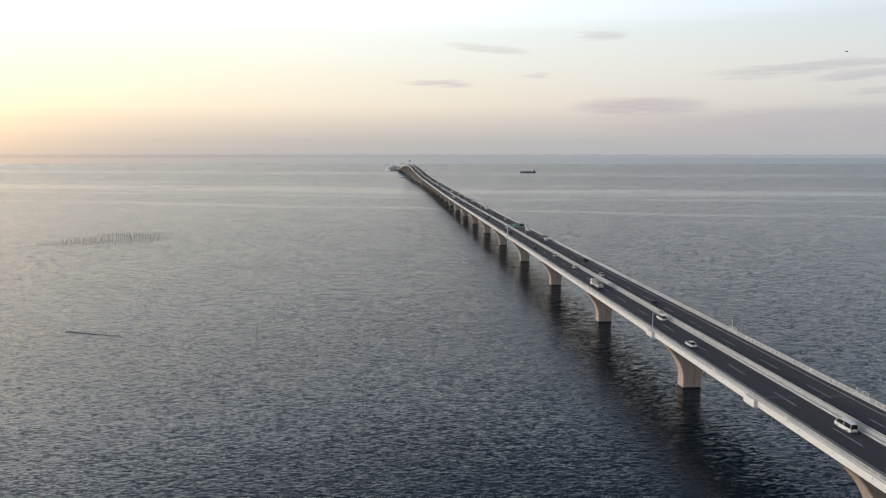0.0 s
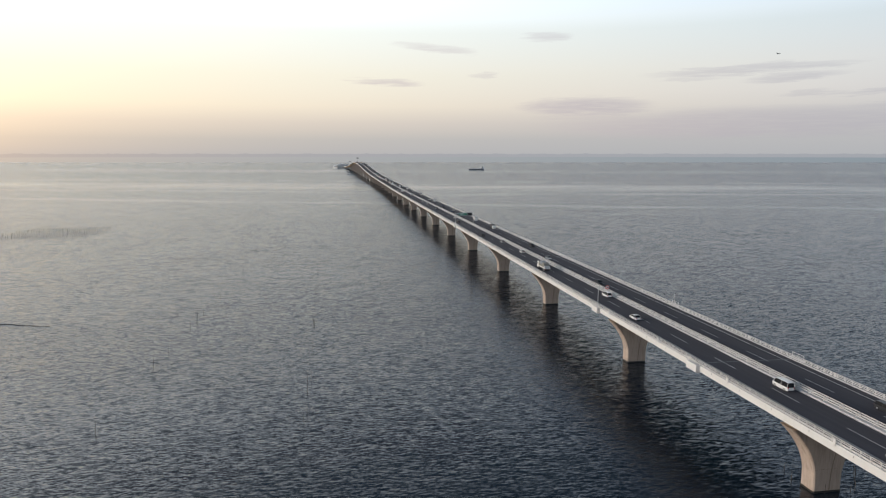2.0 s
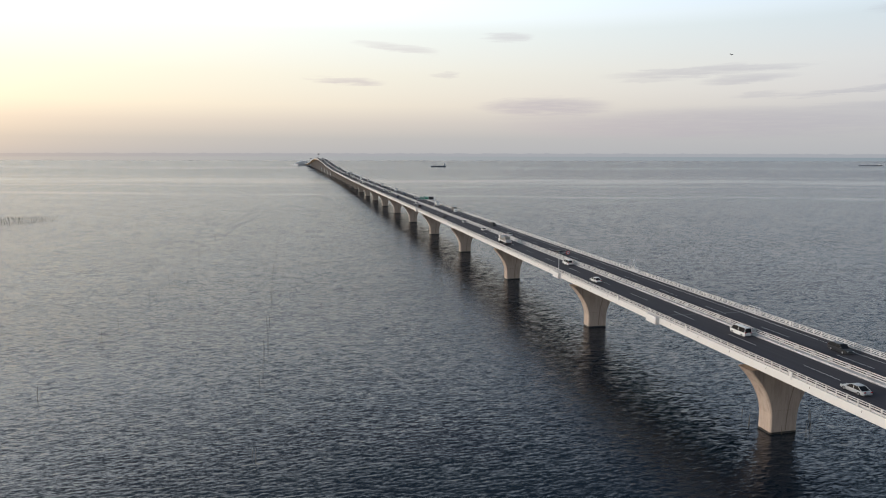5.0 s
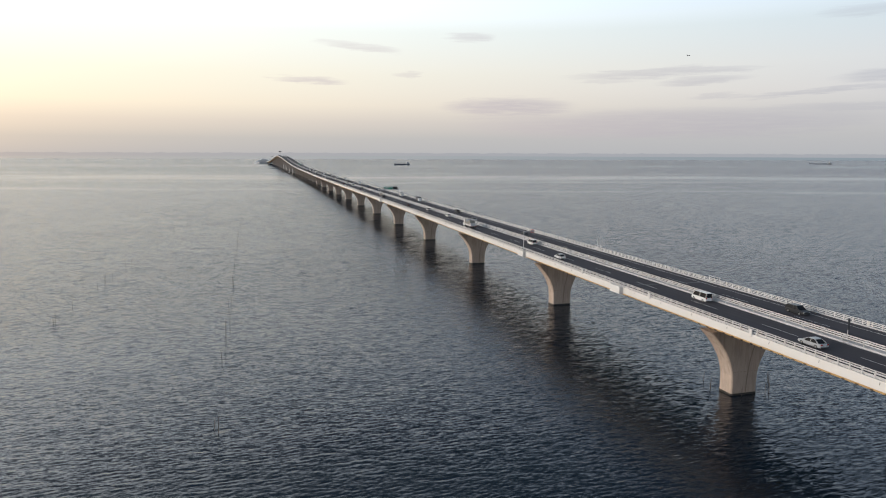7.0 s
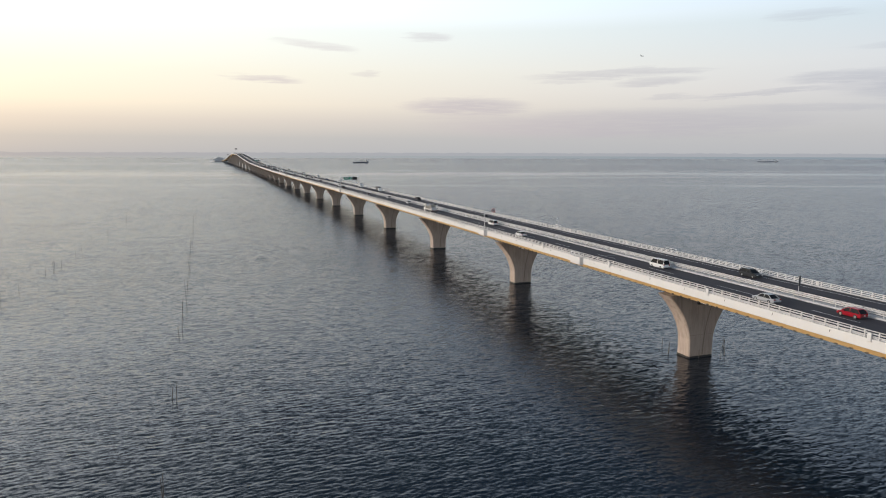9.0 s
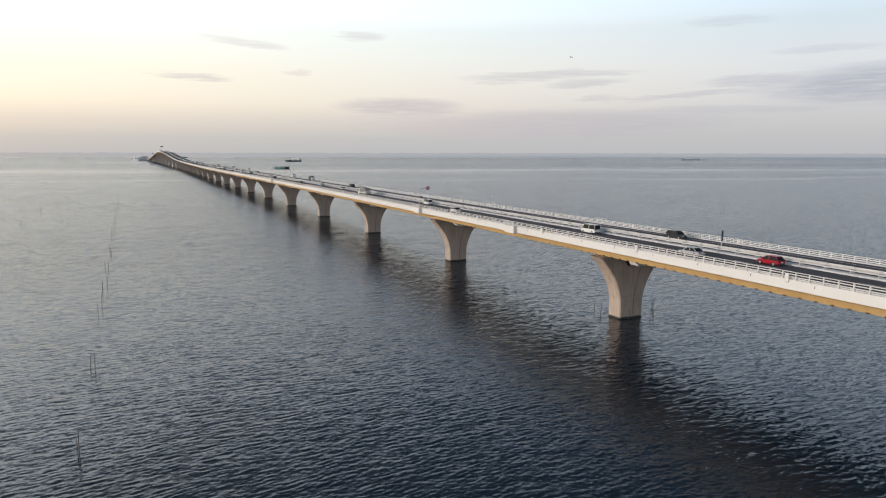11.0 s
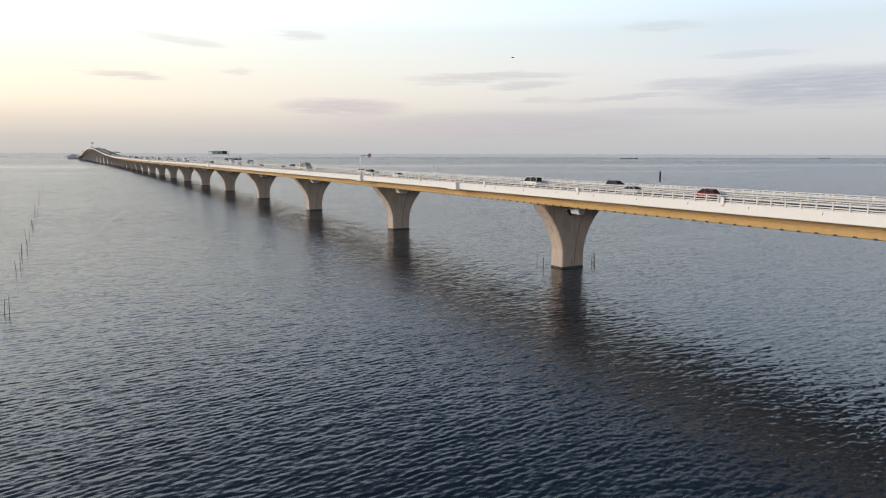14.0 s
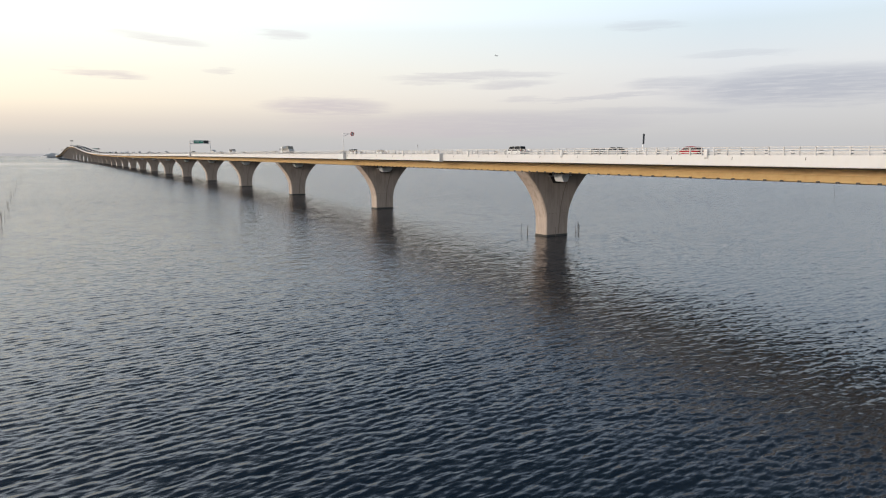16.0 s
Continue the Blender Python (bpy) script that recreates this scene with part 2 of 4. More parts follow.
ACCESS = material("bright_white_steel", (0.92, 0.92, 0.91), 0.5, vary=0.05, stain=(0.7, 0.66, 0.6), stain_amount=0.15)
OCHRE = material("ochre_painted_steel", (0.56, 0.37, 0.16), 0.5, vary=0.10, scale=0.4, stain=(0.45, 0.24, 0.07), stain_amount=0.45)
OCHRE_PALE = material("pale_ochre_painted_steel", (0.70, 0.48, 0.23), 0.5, vary=0.10, scale=0.4, stain=(0.52, 0.30, 0.12), stain_amount=0.4)
STAIN = material("dark_damp_stain", (0.24, 0.19, 0.15), 0.9, vary=0.35, scale=1.5)
# underside and notch shade is in this dark tone; clips and spouts share it
UNDER = material("shade_toned_dark_steel", (0.07, 0.06, 0.055), 0.6, vary=0.15)
DARK = material("dark_grey_steel", (0.06, 0.06, 0.065), 0.5, vary=0.15)
ASPHALT = material("dark_asphalt", (0.046, 0.042, 0.051), 0.95, vary=0.22, scale=0.5, bump=0.004, stain=(0.072, 0.066, 0.075), stain_amount=0.7, stain_scale=0.16, streak="road")
PAINT = material("white_road_paint", (0.62, 0.60, 0.58), 0.7, vary=0.25, stain=(0.25, 0.24, 0.24), stain_amount=0.45)
CURB = material("grey_concrete_curb", (0.56, 0.55, 0.545), 0.8, vary=0.15, stain=(0.25, 0.24, 0.24))
GALV = material("galvanised_steel", (0.55, 0.55, 0.56), 0.4, metal=0.6, vary=0.1)
GREEN = material("green_sign_face", (0.02, 0.27, 0.17), 0.4, vary=0.05)
BLACK = material("black_sign_face", (0.015, 0.017, 0.02), 0.4, vary=0.1)
SIGNWHITE = material("white_sign_paint", (0.75, 0.75, 0.73), 0.5, vary=0.05)
SIGNRED = material("red_sign_paint", (0.55, 0.06, 0.05), 0.5, vary=0.05)
BAMBOO = material("weathered_pole_wood", (0.09, 0.075, 0.06), 0.8, vary=0.3, stain=(0.04, 0.035, 0.03))
GLASS = material("dark_car_glass", (0.012, 0.014, 0.018), 0.3, vary=0.1, shine=0.12)
TYRE = material("tyre_rubber", (0.02, 0.02, 0.02), 0.85, vary=0.15)
RIM = material("alloy_rim", (0.45, 0.45, 0.46), 0.35, metal=0.7, vary=0.1)
LAMPRED = material("red_lamp_glass", (0.40, 0.02, 0.02), 0.2, vary=0.05)
LAMPCLEAR = material("clear_lamp_glass", (0.75, 0.75, 0.72), 0.15, vary=0.05)
PLATE = material("plate_white", (0.7, 0.7, 0.7), 0.5, vary=0.05)
CANVAS = material("grey_tarpaulin", (0.22, 0.25, 0.28), 0.7, vary=0.25, scale=1.5, bump=0.02, stain=(0.13, 0.15, 0.17))
CRATE = material("pale_crate_wood", (0.24, 0.23, 0.21), 0.75, vary=0.25, stain=(0.25, 0.21, 0.16))
HULL = material("dark_ship_hull", (0.10, 0.12, 0.16), 0.6, vary=0.2)
DECKHOUSE = material("pale_deckhouse_paint", (0.5, 0.5, 0.5), 0.6, vary=0.1)
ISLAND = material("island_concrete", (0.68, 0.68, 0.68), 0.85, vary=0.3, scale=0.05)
ROCK = material("grey_armour_stone", (0.46, 0.46, 0.46), 0.9, vary=0.4, scale=0.1)


def car_paint(name, color):
    return material(name, color, 0.35, vary=0.05, coat=0.12, shine=0.35)


PAINTS = {k: car_paint(k + "_car_paint", c) for k, c in (("white", (0.78, 0.78, 0.76)), ("silver", (0.46, 0.47, 0.48)), ("black", (0.015, 0.016, 0.02)), ("red", (0.32, 0.008, 0.02)), ("grey", (0.035, 0.037, 0.04)), ("blue", (0.03, 0.06, 0.13)))}

# ---------------------------------------------------------------- mesh helpers


def part(name, bm, mat, parent=None, label="", smooth=False):
    me = bpy.data.meshes.new(name)
    bm.normal_update()
    bm.to_mesh(me)
    bm.free()
    me.materials.append(mat)
    if smooth:
        me.shade_smooth()
    ob = new(name, me)
    ob.parent = parent
    if label:
        ob["label"] = label
    return ob


def thing(name, label, category, group="", kind="", at=None):
    ob = new(name)
    ob.empty_display_size = 0.5
    tagged(ob, label, category, group, kind)
    if at is not None:
        ob.matrix_basis = at
    return ob


def box(bm, x0, x1, y0, y1, z0, z1, taper=0.0):
    """An upright box; taper narrows its top."""
    v = []
    for z, k in ((z0, 0.0), (z1, taper)):
        v += [bm.verts.new(p) for p in ((x0 + k, y0 + k, z), (x1 - k, y0 + k, z), (x1 - k, y1 - k, z), (x0 + k, y1 - k, z))]
    for f in ((3, 2, 1, 0), (4, 5, 6, 7), (0, 1, 5, 4), (1, 2, 6, 5), (2, 3, 7, 6), (3, 0, 4, 7)):
        bm.faces.new([v[i] for i in f])
    return v


def tube(bm, a, b, r0, r1=None, sides=8):
    """A round bar from a to b."""
    r1 = r0 if r1 is None else r1
    a, b = Vector(a), Vector(b)
    d = (b - a).normalized()
    u = d.orthogonal().normalized()
    w = d.cross(u)
    ring = []
    for p, r in ((a, r0), (b, r1)):
        ring.append([bm.verts.new(p + r * (math.cos(2 * math.pi * i / sides) * u + math.sin(2 * math.pi * i / sides) * w)) for i in range(sides)])
    for i in range(sides):
        j = (i + 1) % sides
        bm.faces.new((ring[0][i], ring[0][j], ring[1][j], ring[1][i]))
    bm.faces.new(ring[0][::-1]), bm.faces.new(ring[1])


def loft(bm, sections):
    """Closed rings of equal length joined one after the other, ends capped."""
    rings = [[bm.verts.new(p) for p in s] for s in sections]
    k = len(rings[0])
    for a, b in zip(rings, rings[1:]):
        for i in range(k):
            j = (i + 1) % k
            bm.faces.new((a[i], a[j], b[j], b[i]))
    bm.faces.new(rings[0][::-1]), bm.faces.new(rings[-1])
    bmesh.ops.recalc_face_normals(bm, faces=bm.faces[:])


def bevel(bm, width, segments=2):
    bmesh.ops.bevel(bm, geom=bm.edges[:], offset=width, segments=segments, affect="EDGES", clamp_overlap=True)


# ---------------------------------------------------------------- the bay
def make_water():
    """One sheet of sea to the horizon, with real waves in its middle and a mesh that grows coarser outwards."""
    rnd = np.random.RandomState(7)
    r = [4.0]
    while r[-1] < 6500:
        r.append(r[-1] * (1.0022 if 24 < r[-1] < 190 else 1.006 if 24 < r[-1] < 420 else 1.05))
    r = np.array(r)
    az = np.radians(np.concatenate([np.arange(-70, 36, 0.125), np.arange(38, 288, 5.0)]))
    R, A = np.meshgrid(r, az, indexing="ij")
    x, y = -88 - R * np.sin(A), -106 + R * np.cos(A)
    z = np.zeros_like(x)
    gap = R * 0.0022
    for i in range(110):
        wl = 0.45 * (10.0 ** rnd.rand())
        turn = rnd.normal(0, 0.38)
        steep = 0.0195 * math.exp(-(math.log(wl / 0.85) / 0.5) ** 2) + 0.003
        k = 2 * math.pi / wl
        fade = np.clip((wl / gap - 2.6) / 2.0, 0, 1) * np.clip((380 - R) / 200, 0, 1) * np.clip((R - 20) / 6, 0, 1)
        ph = k * (math.sin(turn) * x + math.cos(turn) * y) + rnd.rand() * 6.283
        z += fade * steep * wl / 6.283 * (np.sin(ph) + 0.22 * np.cos(2 * ph))
    z -= R * R / 1.48e7   # the curve of the earth
    n, m = R.shape
    verts = np.stack([x, y, z], -1).reshape(-1, 3)
    i, j = np.meshgrid(np.arange(n - 1), np.arange(m), indexing="ij")
    j2 = (j + 1) % m
    faces = np.stack([i * m + j, i * m + j2, (i + 1) * m + j2, (i + 1) * m + j], -1).reshape(-1, 4)
    me = bpy.data.meshes.new("water")
    me.vertices.add(len(verts) + 1)
    me.vertices.foreach_set("co", np.concatenate([verts, [[-88, -106, 0]]]).ravel())
    fan = np.stack([np.full(m, len(verts)), (np.arange(m) + 1) % m, np.arange(m)], -1)
    me.loops.add(faces.size + fan.size)
    me.loops.foreach_set("vertex_index", np.concatenate([faces.ravel()[::1], fan.ravel()]))
    me.polygons.add(len(faces) + m)
    me.polygons.foreach_set("loop_start", np.concatenate([np.arange(len(faces)) * 4, faces.size + np.arange(m) * 3]))
    me.polygons.foreach_set("loop_total", np.concatenate([np.full(len(faces), 4), np.full(m, 3)]))
    me.update(calc_edges=True)
    me.validate()
    me.flip_normals()
    if me.polygons[0].normal.z < 0:
        me.flip_normals()
    me.shade_smooth()
    me.materials.append(WATER)
    tagged(new("water", me), "dark rippled sea water with smooth pale slicks at dusk", "water", kind="structure")


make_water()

# ---------------------------------------------------------------- the bridge
XC, ROAD, FALL = 4.3, 16.4, 0.016   # the deck falls to the right
SPAN, PIER_Y = 80.0, -2.0
HALF = 12.3      # to the left; the right edge lies a little further out
RIGHT = 13.1
Y0, Y1 = -420.0, 2790.0


def ease(t):
    t = min(max(t, 0.0), 1.0)
    return t * t * (3 - 2 * t)


AXIS = ((-500, 4.3), (750, 4.3), (1100, 5.2), (1350, 3.5), (1600, -1.0), (2000, -5.0), (2300, -7.5), (2550, -13.0), (2750, -22.0), (2900, -31.0))
RISE = ((-500, ROAD), (300, ROAD), (700, 15.8), (1000, 16.2), (1200, 17.4), (1320, 19.0), (1430, 22.0), (1560, 26.8), (1700, 31.8), (1840, 35.2), (1970, 36.4), (2100, 35.2), (2260, 30.5), (2420, 23.0), (2560, 16.0), (2700, 10.0), (2850, 7.0))


def glide(points, y):
    """A smooth curve through points of (y, value)."""
    for k in range(len(points) - 1):
        if y <= points[k + 1][0]:
            break
    (a, p), (b, q) = points[k], points[k + 1]
    before = points[k - 1] if k else (2 * a - b, p)
    after = points[k + 2] if k + 2 < len(points) else (2 * b - a, 2 * q - p)
    t = (y - a) / (b - a)
    m0, m1 = (q - before[1]) / (b - before[0]) * (b - a), (after[1] - p) / (after[0] - a) * (b - a)
    return (2 * t ** 3 - 3 * t ** 2 + 1) * p + (t ** 3 - 2 * t ** 2 + t) * m0 + (3 * t ** 2 - 2 * t ** 3) * q + (t ** 3 - t ** 2) * m1


def line(y):
    """The road's axis: x and z at y along the bridge."""
    x, z = glide(AXIS, y), glide(RISE, y)
    return x, z


def side(y):
    """The unit vector to the right of the axis at y."""
    a, b = line(y - 5), line(y + 5)
    h = math.hypot(b[0] - a[0], 10.0)
    return 10.0 / h, -(b[0] - a[0]) / h


def on(y, s, h=0.0):
    """The point s to the right of the axis and h above the road at y."""
    x, z = line(y)
    c, d = side(y)
    return Vector((x + s * c, y + s * d, z + h - FALL * s))


def stations(y0, y1):
    ys, y = [], y0
    while y < y1:
        ys.append(y)
        y += 40.0 if y < 420 else 20.0
    return ys + [y1]


def sweep(name, profile, mat, parent, y0=Y0, y1=Y1, label=""):
    """A closed cross-section of (s, h) carried along the axis."""
    bm = bmesh.new()
    loft(bm, [[on(y, s, h) for s, h in profile] for y in stations(y0, y1)])
    return part(name, bm, mat, parent, label)


bridge = thing("bridge", "long white road bridge on flared concrete piers across the sea", "bridge", at=pose(0, 0, 0))


def rect(s0, s1, h0, h1):
    return [(s0, h0), (s1, h0), (s1, h1), (s0, h1)]


# the slab's dark colour holds the shade beneath the deck
sweep("deck_slab", [(-HALF + 0.05, -0.25), (-HALF + 0.2, -1.38), (-9.0, -1.62), (9.0, -1.62), (RIGHT - 0.2, -1.38), (RIGHT - 0.05, -0.25)], UNDER, bridge, label="underside of the deck with shade put in its dark colour")
for k in (-1, 1):
    edge = HALF if k < 0 else RIGHT
    a, b = sorted((k * 0.8, k * (edge - 0.45)))
    sweep("carriageway", rect(a, b, -0.24, 0.0), ASPHALT, bridge, label="dark smooth asphalt carriageway")
for k in (-1, 1):
    edge = HALF if k < 0 else RIGHT
    sweep("parapet", [(k * (edge - 0.45), -0.3), (k * (edge - 0.45), 0.06), (k * edge, 0.06), (k * edge, -1.36), (k * (edge - 0.12), -1.42), (k * (edge - 0.5), -1.42)], WHITE, bridge, label="white painted concrete edge beam")
    sweep("edge_kerb", [(k * (edge - 0.85), -0.1), (k * (edge - 0.83), 0.20), (k * (edge - 0.455), 0.22), (k * (edge - 0.455), -0.1)], CURB, bridge, label="pale concrete kerb inside the railing")
    o = k * 7.9
    sweep("girder_web", [(o, -1.63), (o, -2.36), (o - k * 0.4, -2.36), (o - k * 0.4, -1.63)], OCHRE_PALE, bridge, label="pale ochre painted steel web")
    o = k * 8.06
    sweep("girder_flange", [(o, -2.365), (o, -3.26), (o - k * 0.5, -3.38), (o - k * 0.7, -3.38), (o - k * 0.7, -2.365)], OCHRE, bridge, label="ochre painted steel lower flange")
# shade below the girder is painted in as a dark colour
sweep("girder_bottom", [(-7.45, -3.32), (7.45, -3.32), (7.45, -1.66), (-7.45, -1.66)], UNDER, bridge, label="steel girder underside with shade put in its dark colour")
def pier_mesh(h):
    """A rectangular column that flares sideways to a notched head, h metres up to the girder."""
    bm = bmesh.new()
    a, b, A = 2.95, 1.8, 8.5
    rings = []
    steps = [0.30, 2.0, h * 0.30] + [h * (0.30 + 0.70 * i / 9) for i in range(1, 10)]
    for z in steps:
        t = max(0.0, (z - h * 0.26) / (h * 0.74))
        rings.append((a + (A - a) * (0.82 * t ** 2.1 + 0.18 * t), z))
    c = 0.28
    notch_w, notch_d, notch_b = 2.7, 2.2, 1.3
    # outline of the broad face, counter-clockwise
    out = [(-w, z) for w, z in reversed(rings)] + [(w, z) for w, z in rings]
    out += [(notch_w, h), (notch_b, h - notch_d), (-notch_b, h - notch_d), (-notch_w, h)]
    front = [bm.verts.new((x, -b, z)) for x, z in out]
    back = [bm.verts.new((x, b, z)) for x, z in out]
    bm.faces.new(front), bm.faces.new(back[::-1])
    for i in range(len(out)):
        j = (i + 1) % len(out)
        bm.faces.new((front[i], back[i], back[j], front[j]))
    for v in bm.verts:
        v.co.z -= FALL * v.co.x * max(0.0, v.co.z / h) ** 2
    bmesh.ops.recalc_face_normals(bm, faces=bm.faces[:])
    edges = [e for e in bm.edges if abs(e.verts[0].co.y - e.verts[1].co.y) < 0.01 and min(v.co.z for v in e.verts) >= 0.25 and abs(e.verts[0].co.z - e.verts[1].co.z) > 0.3 and abs(e.verts[0].co.x) > 2.7]
    bmesh.ops.bevel(bm, geom=edges, offset=0.22, segments=1, affect="EDGES")
    return bm


def pier(y):
    x, z = line(y)
    h = z - 3.40
    p = part("pier", pier_mesh(h), CONCRETE, bridge, "flared pale concrete pier with a dark wet foot")
    c, d = side(y)
    # the column stands a little left of the road's axis
    p.matrix_basis = Matrix.Translation((x - 1.3 * c, y - 1.3 * d, 0)) @ Matrix.Rotation(math.atan2(d, c), 4, "Z")
    bm = bmesh.new()
    box(bm, -3.05, 3.05, -1.9, 1.9, -3.0, 0.36)
    bmesh.ops.bevel(bm, geom=[e for e in bm.edges if abs(e.verts[0].co.z - e.verts[1].co.z) > 1], offset=0.3, segments=1, affect="EDGES")
    part("pier_foot", bm, WET, p, "dark wet weeded foot at the waterline")
    # the stained recess that runs up the broad faces and leans out with the flare
    for k in (-1, 1):
        bm = bmesh.new()
        secs = []
        for i in range(9):
            u = i / 8
            zz, xx, ww = 0.5 + (h - 1.4) * u, 0.40 + 2.3 * u ** 2.2, 0.11 - 0.04 * u
            secs.append([(xx - ww, k * 1.8 - 0.015, zz), (xx + ww, k * 1.8 - 0.015, zz), (xx + ww, k * 1.8 + 0.015, zz), (xx - ww, k * 1.8 + 0.015, zz)])
        loft(bm, secs)
        part("joint_line", bm, STAIN, p, "dark stained vertical recess")
    # lift joints between the pours
    for zz in (h * 0.36,):
        t = max(0.0, (zz - h * 0.26) / (h * 0.74))
        w = 2.95 + 5.55 * (0.82 * t ** 2.1 + 0.18 * t) - 0.20
        bm = bmesh.new()
        box(bm, -w, w, -1.808, 1.808, zz - 0.015, zz + 0.015)
        part("lift_joint", bm, STAIN, p)
    # white maintenance box hung in the notch, with a caged platform to either side
    wide = 0.85 if y < 40 else 1.6
    # wall that closes the notch, coloured dark for the deep shade in there
    bm = bmesh.new()
    box(bm, -2.6, 2.6, -0.9, 0.9, h - 2.15, h - 0.02)
    part("notch_wall", bm, UNDER, p, "wall inside the notch with deep shade put in its dark colour")
    bm = bmesh.new()
    prof = [(-wide, -0.35), (wide, -0.35), (wide * 1.12, -0.8), (wide * 0.85, -1.45), (wide * 0.5, -1.8), (-wide * 0.5, -1.8), (-wide * 0.85, -1.45), (-wide * 1.12, -0.8)]
    loft(bm, [[(q - 0.3, yy, h + zz) for q, zz in prof] for yy in (-4.3, -1.85)])
    part("access_box", bm, ACCESS, p, "white steel access box under the girder")
    for k in (-1, 1):
        bm = bmesh.new()
        x0, x1 = wide + 0.1, 2.6
        for i in range(int((x1 - x0) / 0.42) + 1):
            tube(bm, (k * (x0 + 0.42 * i) - 0.3, -3.2, h - 0.62), (k * (x0 + 0.42 * i) - 0.3, -3.2, h - 0.02), 0.035, sides=5)
        for zz in (-0.58, -0.32, -0.08):
            box(bm, min(k * x0, k * x1) - 0.3, max(k * x0, k * x1) - 0.3, -3.24, -3.16, h + zz - 0.045, h + zz + 0.045)
        box(bm, min(k * x0, k * x1) - 0.3, max(k * x0, k * x1) - 0.3, -3.15, -1.81, h - 0.68, h - 0.63)
        part("access_platform", bm, ACCESS, p, "small white caged access platform")
    for k in (-1, 1):
        for s in (-6.4, -4.4, 4.4, 6.4):
            bm = bmesh.new()
            box(bm, s - 0.35, s + 0.35, k * 1.0 - 0.4, k * 1.0 + 0.4, h - FALL * s - 0.02, h - FALL * s + 0.12)
            part("bearing", bm, DARK, p)
    return p


y, k = PIER_Y - 4 * SPAN, 0
while y < 2560:
    pier(y)
    # the spans widen under the hump
    y += SPAN if y < 1400 else (100, 120, 130, 140, 140, 130, 120, 110, 100, 90, 90)[k]
    k += y > 1500

# lane lines
for s in (-9.6, -0.95, 0.95, 10.3):
    sweep("edge_line", rect(s - 0.09, s + 0.09, 0.001, 0.008), PAINT, bridge, label="thin white edge line")
DASH0 = 31.4 - 10.6
near_dash = bmesh.new()
box(near_dash, -0.075, 0.075, 0, 8.2, 0, 0.006)
dash_mesh = bpy.data.meshes.new("lane_dash")
near_dash.to_mesh(dash_mesh)
near_dash.free()
dash_mesh.materials.append(PAINT)
far = bmesh.new()
for s in (-5.3, 5.7):
    for i in range(-20, 80):
        y = DASH0 + 20.3 * i + (0 if s < 0 else 4.0)
        if y < 430:
            o = new("lane_dash", dash_mesh)
            o.parent = bridge
            o.matrix_basis = Matrix.Translation(on(y, s, 0.002))
        else:
            a, b = on(y, s, 0.008), on(y + 8.2, s, 0.008)
            far.faces.new([far.verts.new(q) for q in (a + Vector((-0.075, 0, 0)), a + Vector((0.075, 0, 0)), b + Vector((0.075, 0, 0)), b + Vector((-0.075, 0, 0)))])
tagged(part("far_lane_dashes", far, PAINT, bridge), kind="stuff")

# median: low kerb and two white guard rails on posts
sweep("median_kerb", [(-0.78, -0.2), (0.78, -0.2), (0.78, 0.18), (0.70, 0.25), (-0.70, 0.25), (-0.78, 0.18)], CURB, bridge, label="low grey concrete median kerb")
for k in (-1, 1):
    for h in (0.60, 0.95):
        sweep("median_rail", [(k * 0.50, h), (k * 0.58, h + 0.03), (k * 0.61, h + 0.10), (k * 0.58, h + 0.17), (k * 0.50, h + 0.20)], RAILWHITE, bridge, label="white painted steel guard rail")


def post_mesh(name, build, mat):
    bm = bmesh.new()
    build(bm)
    me = bpy.data.meshes.new(name)
    bm.to_mesh(me)
    bm.free()
    me.materials.append(mat)
    return me


def row(name, me, parent, s, h, step, y0, y1, y_near):
    """Repeats along the bridge: single pieces up to y_near, one joined mesh past it."""
    n = int((y1 - y0) / step)
    rest, faces = [], []
    base = [v.co.copy() for v in me.vertices]
    polys = [tuple(p.vertices) for p in me.polygons]
    for i in range(n):
        y = y0 + i * step
        p = on(y, s, h)
        if y < y_near:
            o = new(name, me)
            o.parent = parent
            o.matrix_basis = Matrix.Translation(p)
        else:
            k = len(rest)
            rest += [p + q for q in base]
            faces += [tuple(k + j for j in f) for f in polys]
    if rest:
        m2 = bpy.data.meshes.new("far_" + name)
        m2.from_pydata(rest, [], faces)
        m2.materials.append(me.materials[0])
        o = new("far_" + name, m2)
        o.parent = parent
        tagged(o, kind="stuff")


median_post = post_mesh("median_post", lambda bm: box(bm, -0.50, 0.50, -0.05, 0.05, 0.2, 1.12), RAILWHITE)
row("median_post", median_post, bridge, 0, 0, 4.0, -120, 900, 420)


def rail_post(bm, top=1.0):
    box(bm, -0.07, 0.10, -0.08, 0.08, 0.0, top)
    box(bm, -0.13, 0.13, -0.12, 0.12, 0.0, 0.05)


RAILPOST = post_mesh("rail_post", rail_post, RAILWHITE)
LOWPOST = post_mesh("rail_post", lambda bm: rail_post(bm, 0.90), RAILWHITE)
for k in (-1, 1):
    s = k * ((HALF if k < 0 else RIGHT) - 0.22)
    top = 1.12 if k < 0 else 1.0
    railing = sweep("railing", rect(s - 0.07, s + 0.07, top - 0.08, top + 0.02), RAILWHITE, bridge, label="white painted steel railing")
    for h in (0.32 * top, 0.64 * top):
        sweep("rail_bar", rect(s - 0.05 - k * 0.02, s + 0.05 - k * 0.02, h - 0.02, h + 0.11), RAILWHITE, railing)
    row("rail_post", RAILPOST if k < 0 else LOWPOST, railing, s, 0.06, 2.0, -130, 1000, 440)

# small dark clips along the lower flange
CLIP = post_mesh("flange_clip", lambda bm: box(bm, -0.10, 0.10, -0.22, 0.22, -0.10, 0.14), UNDER)
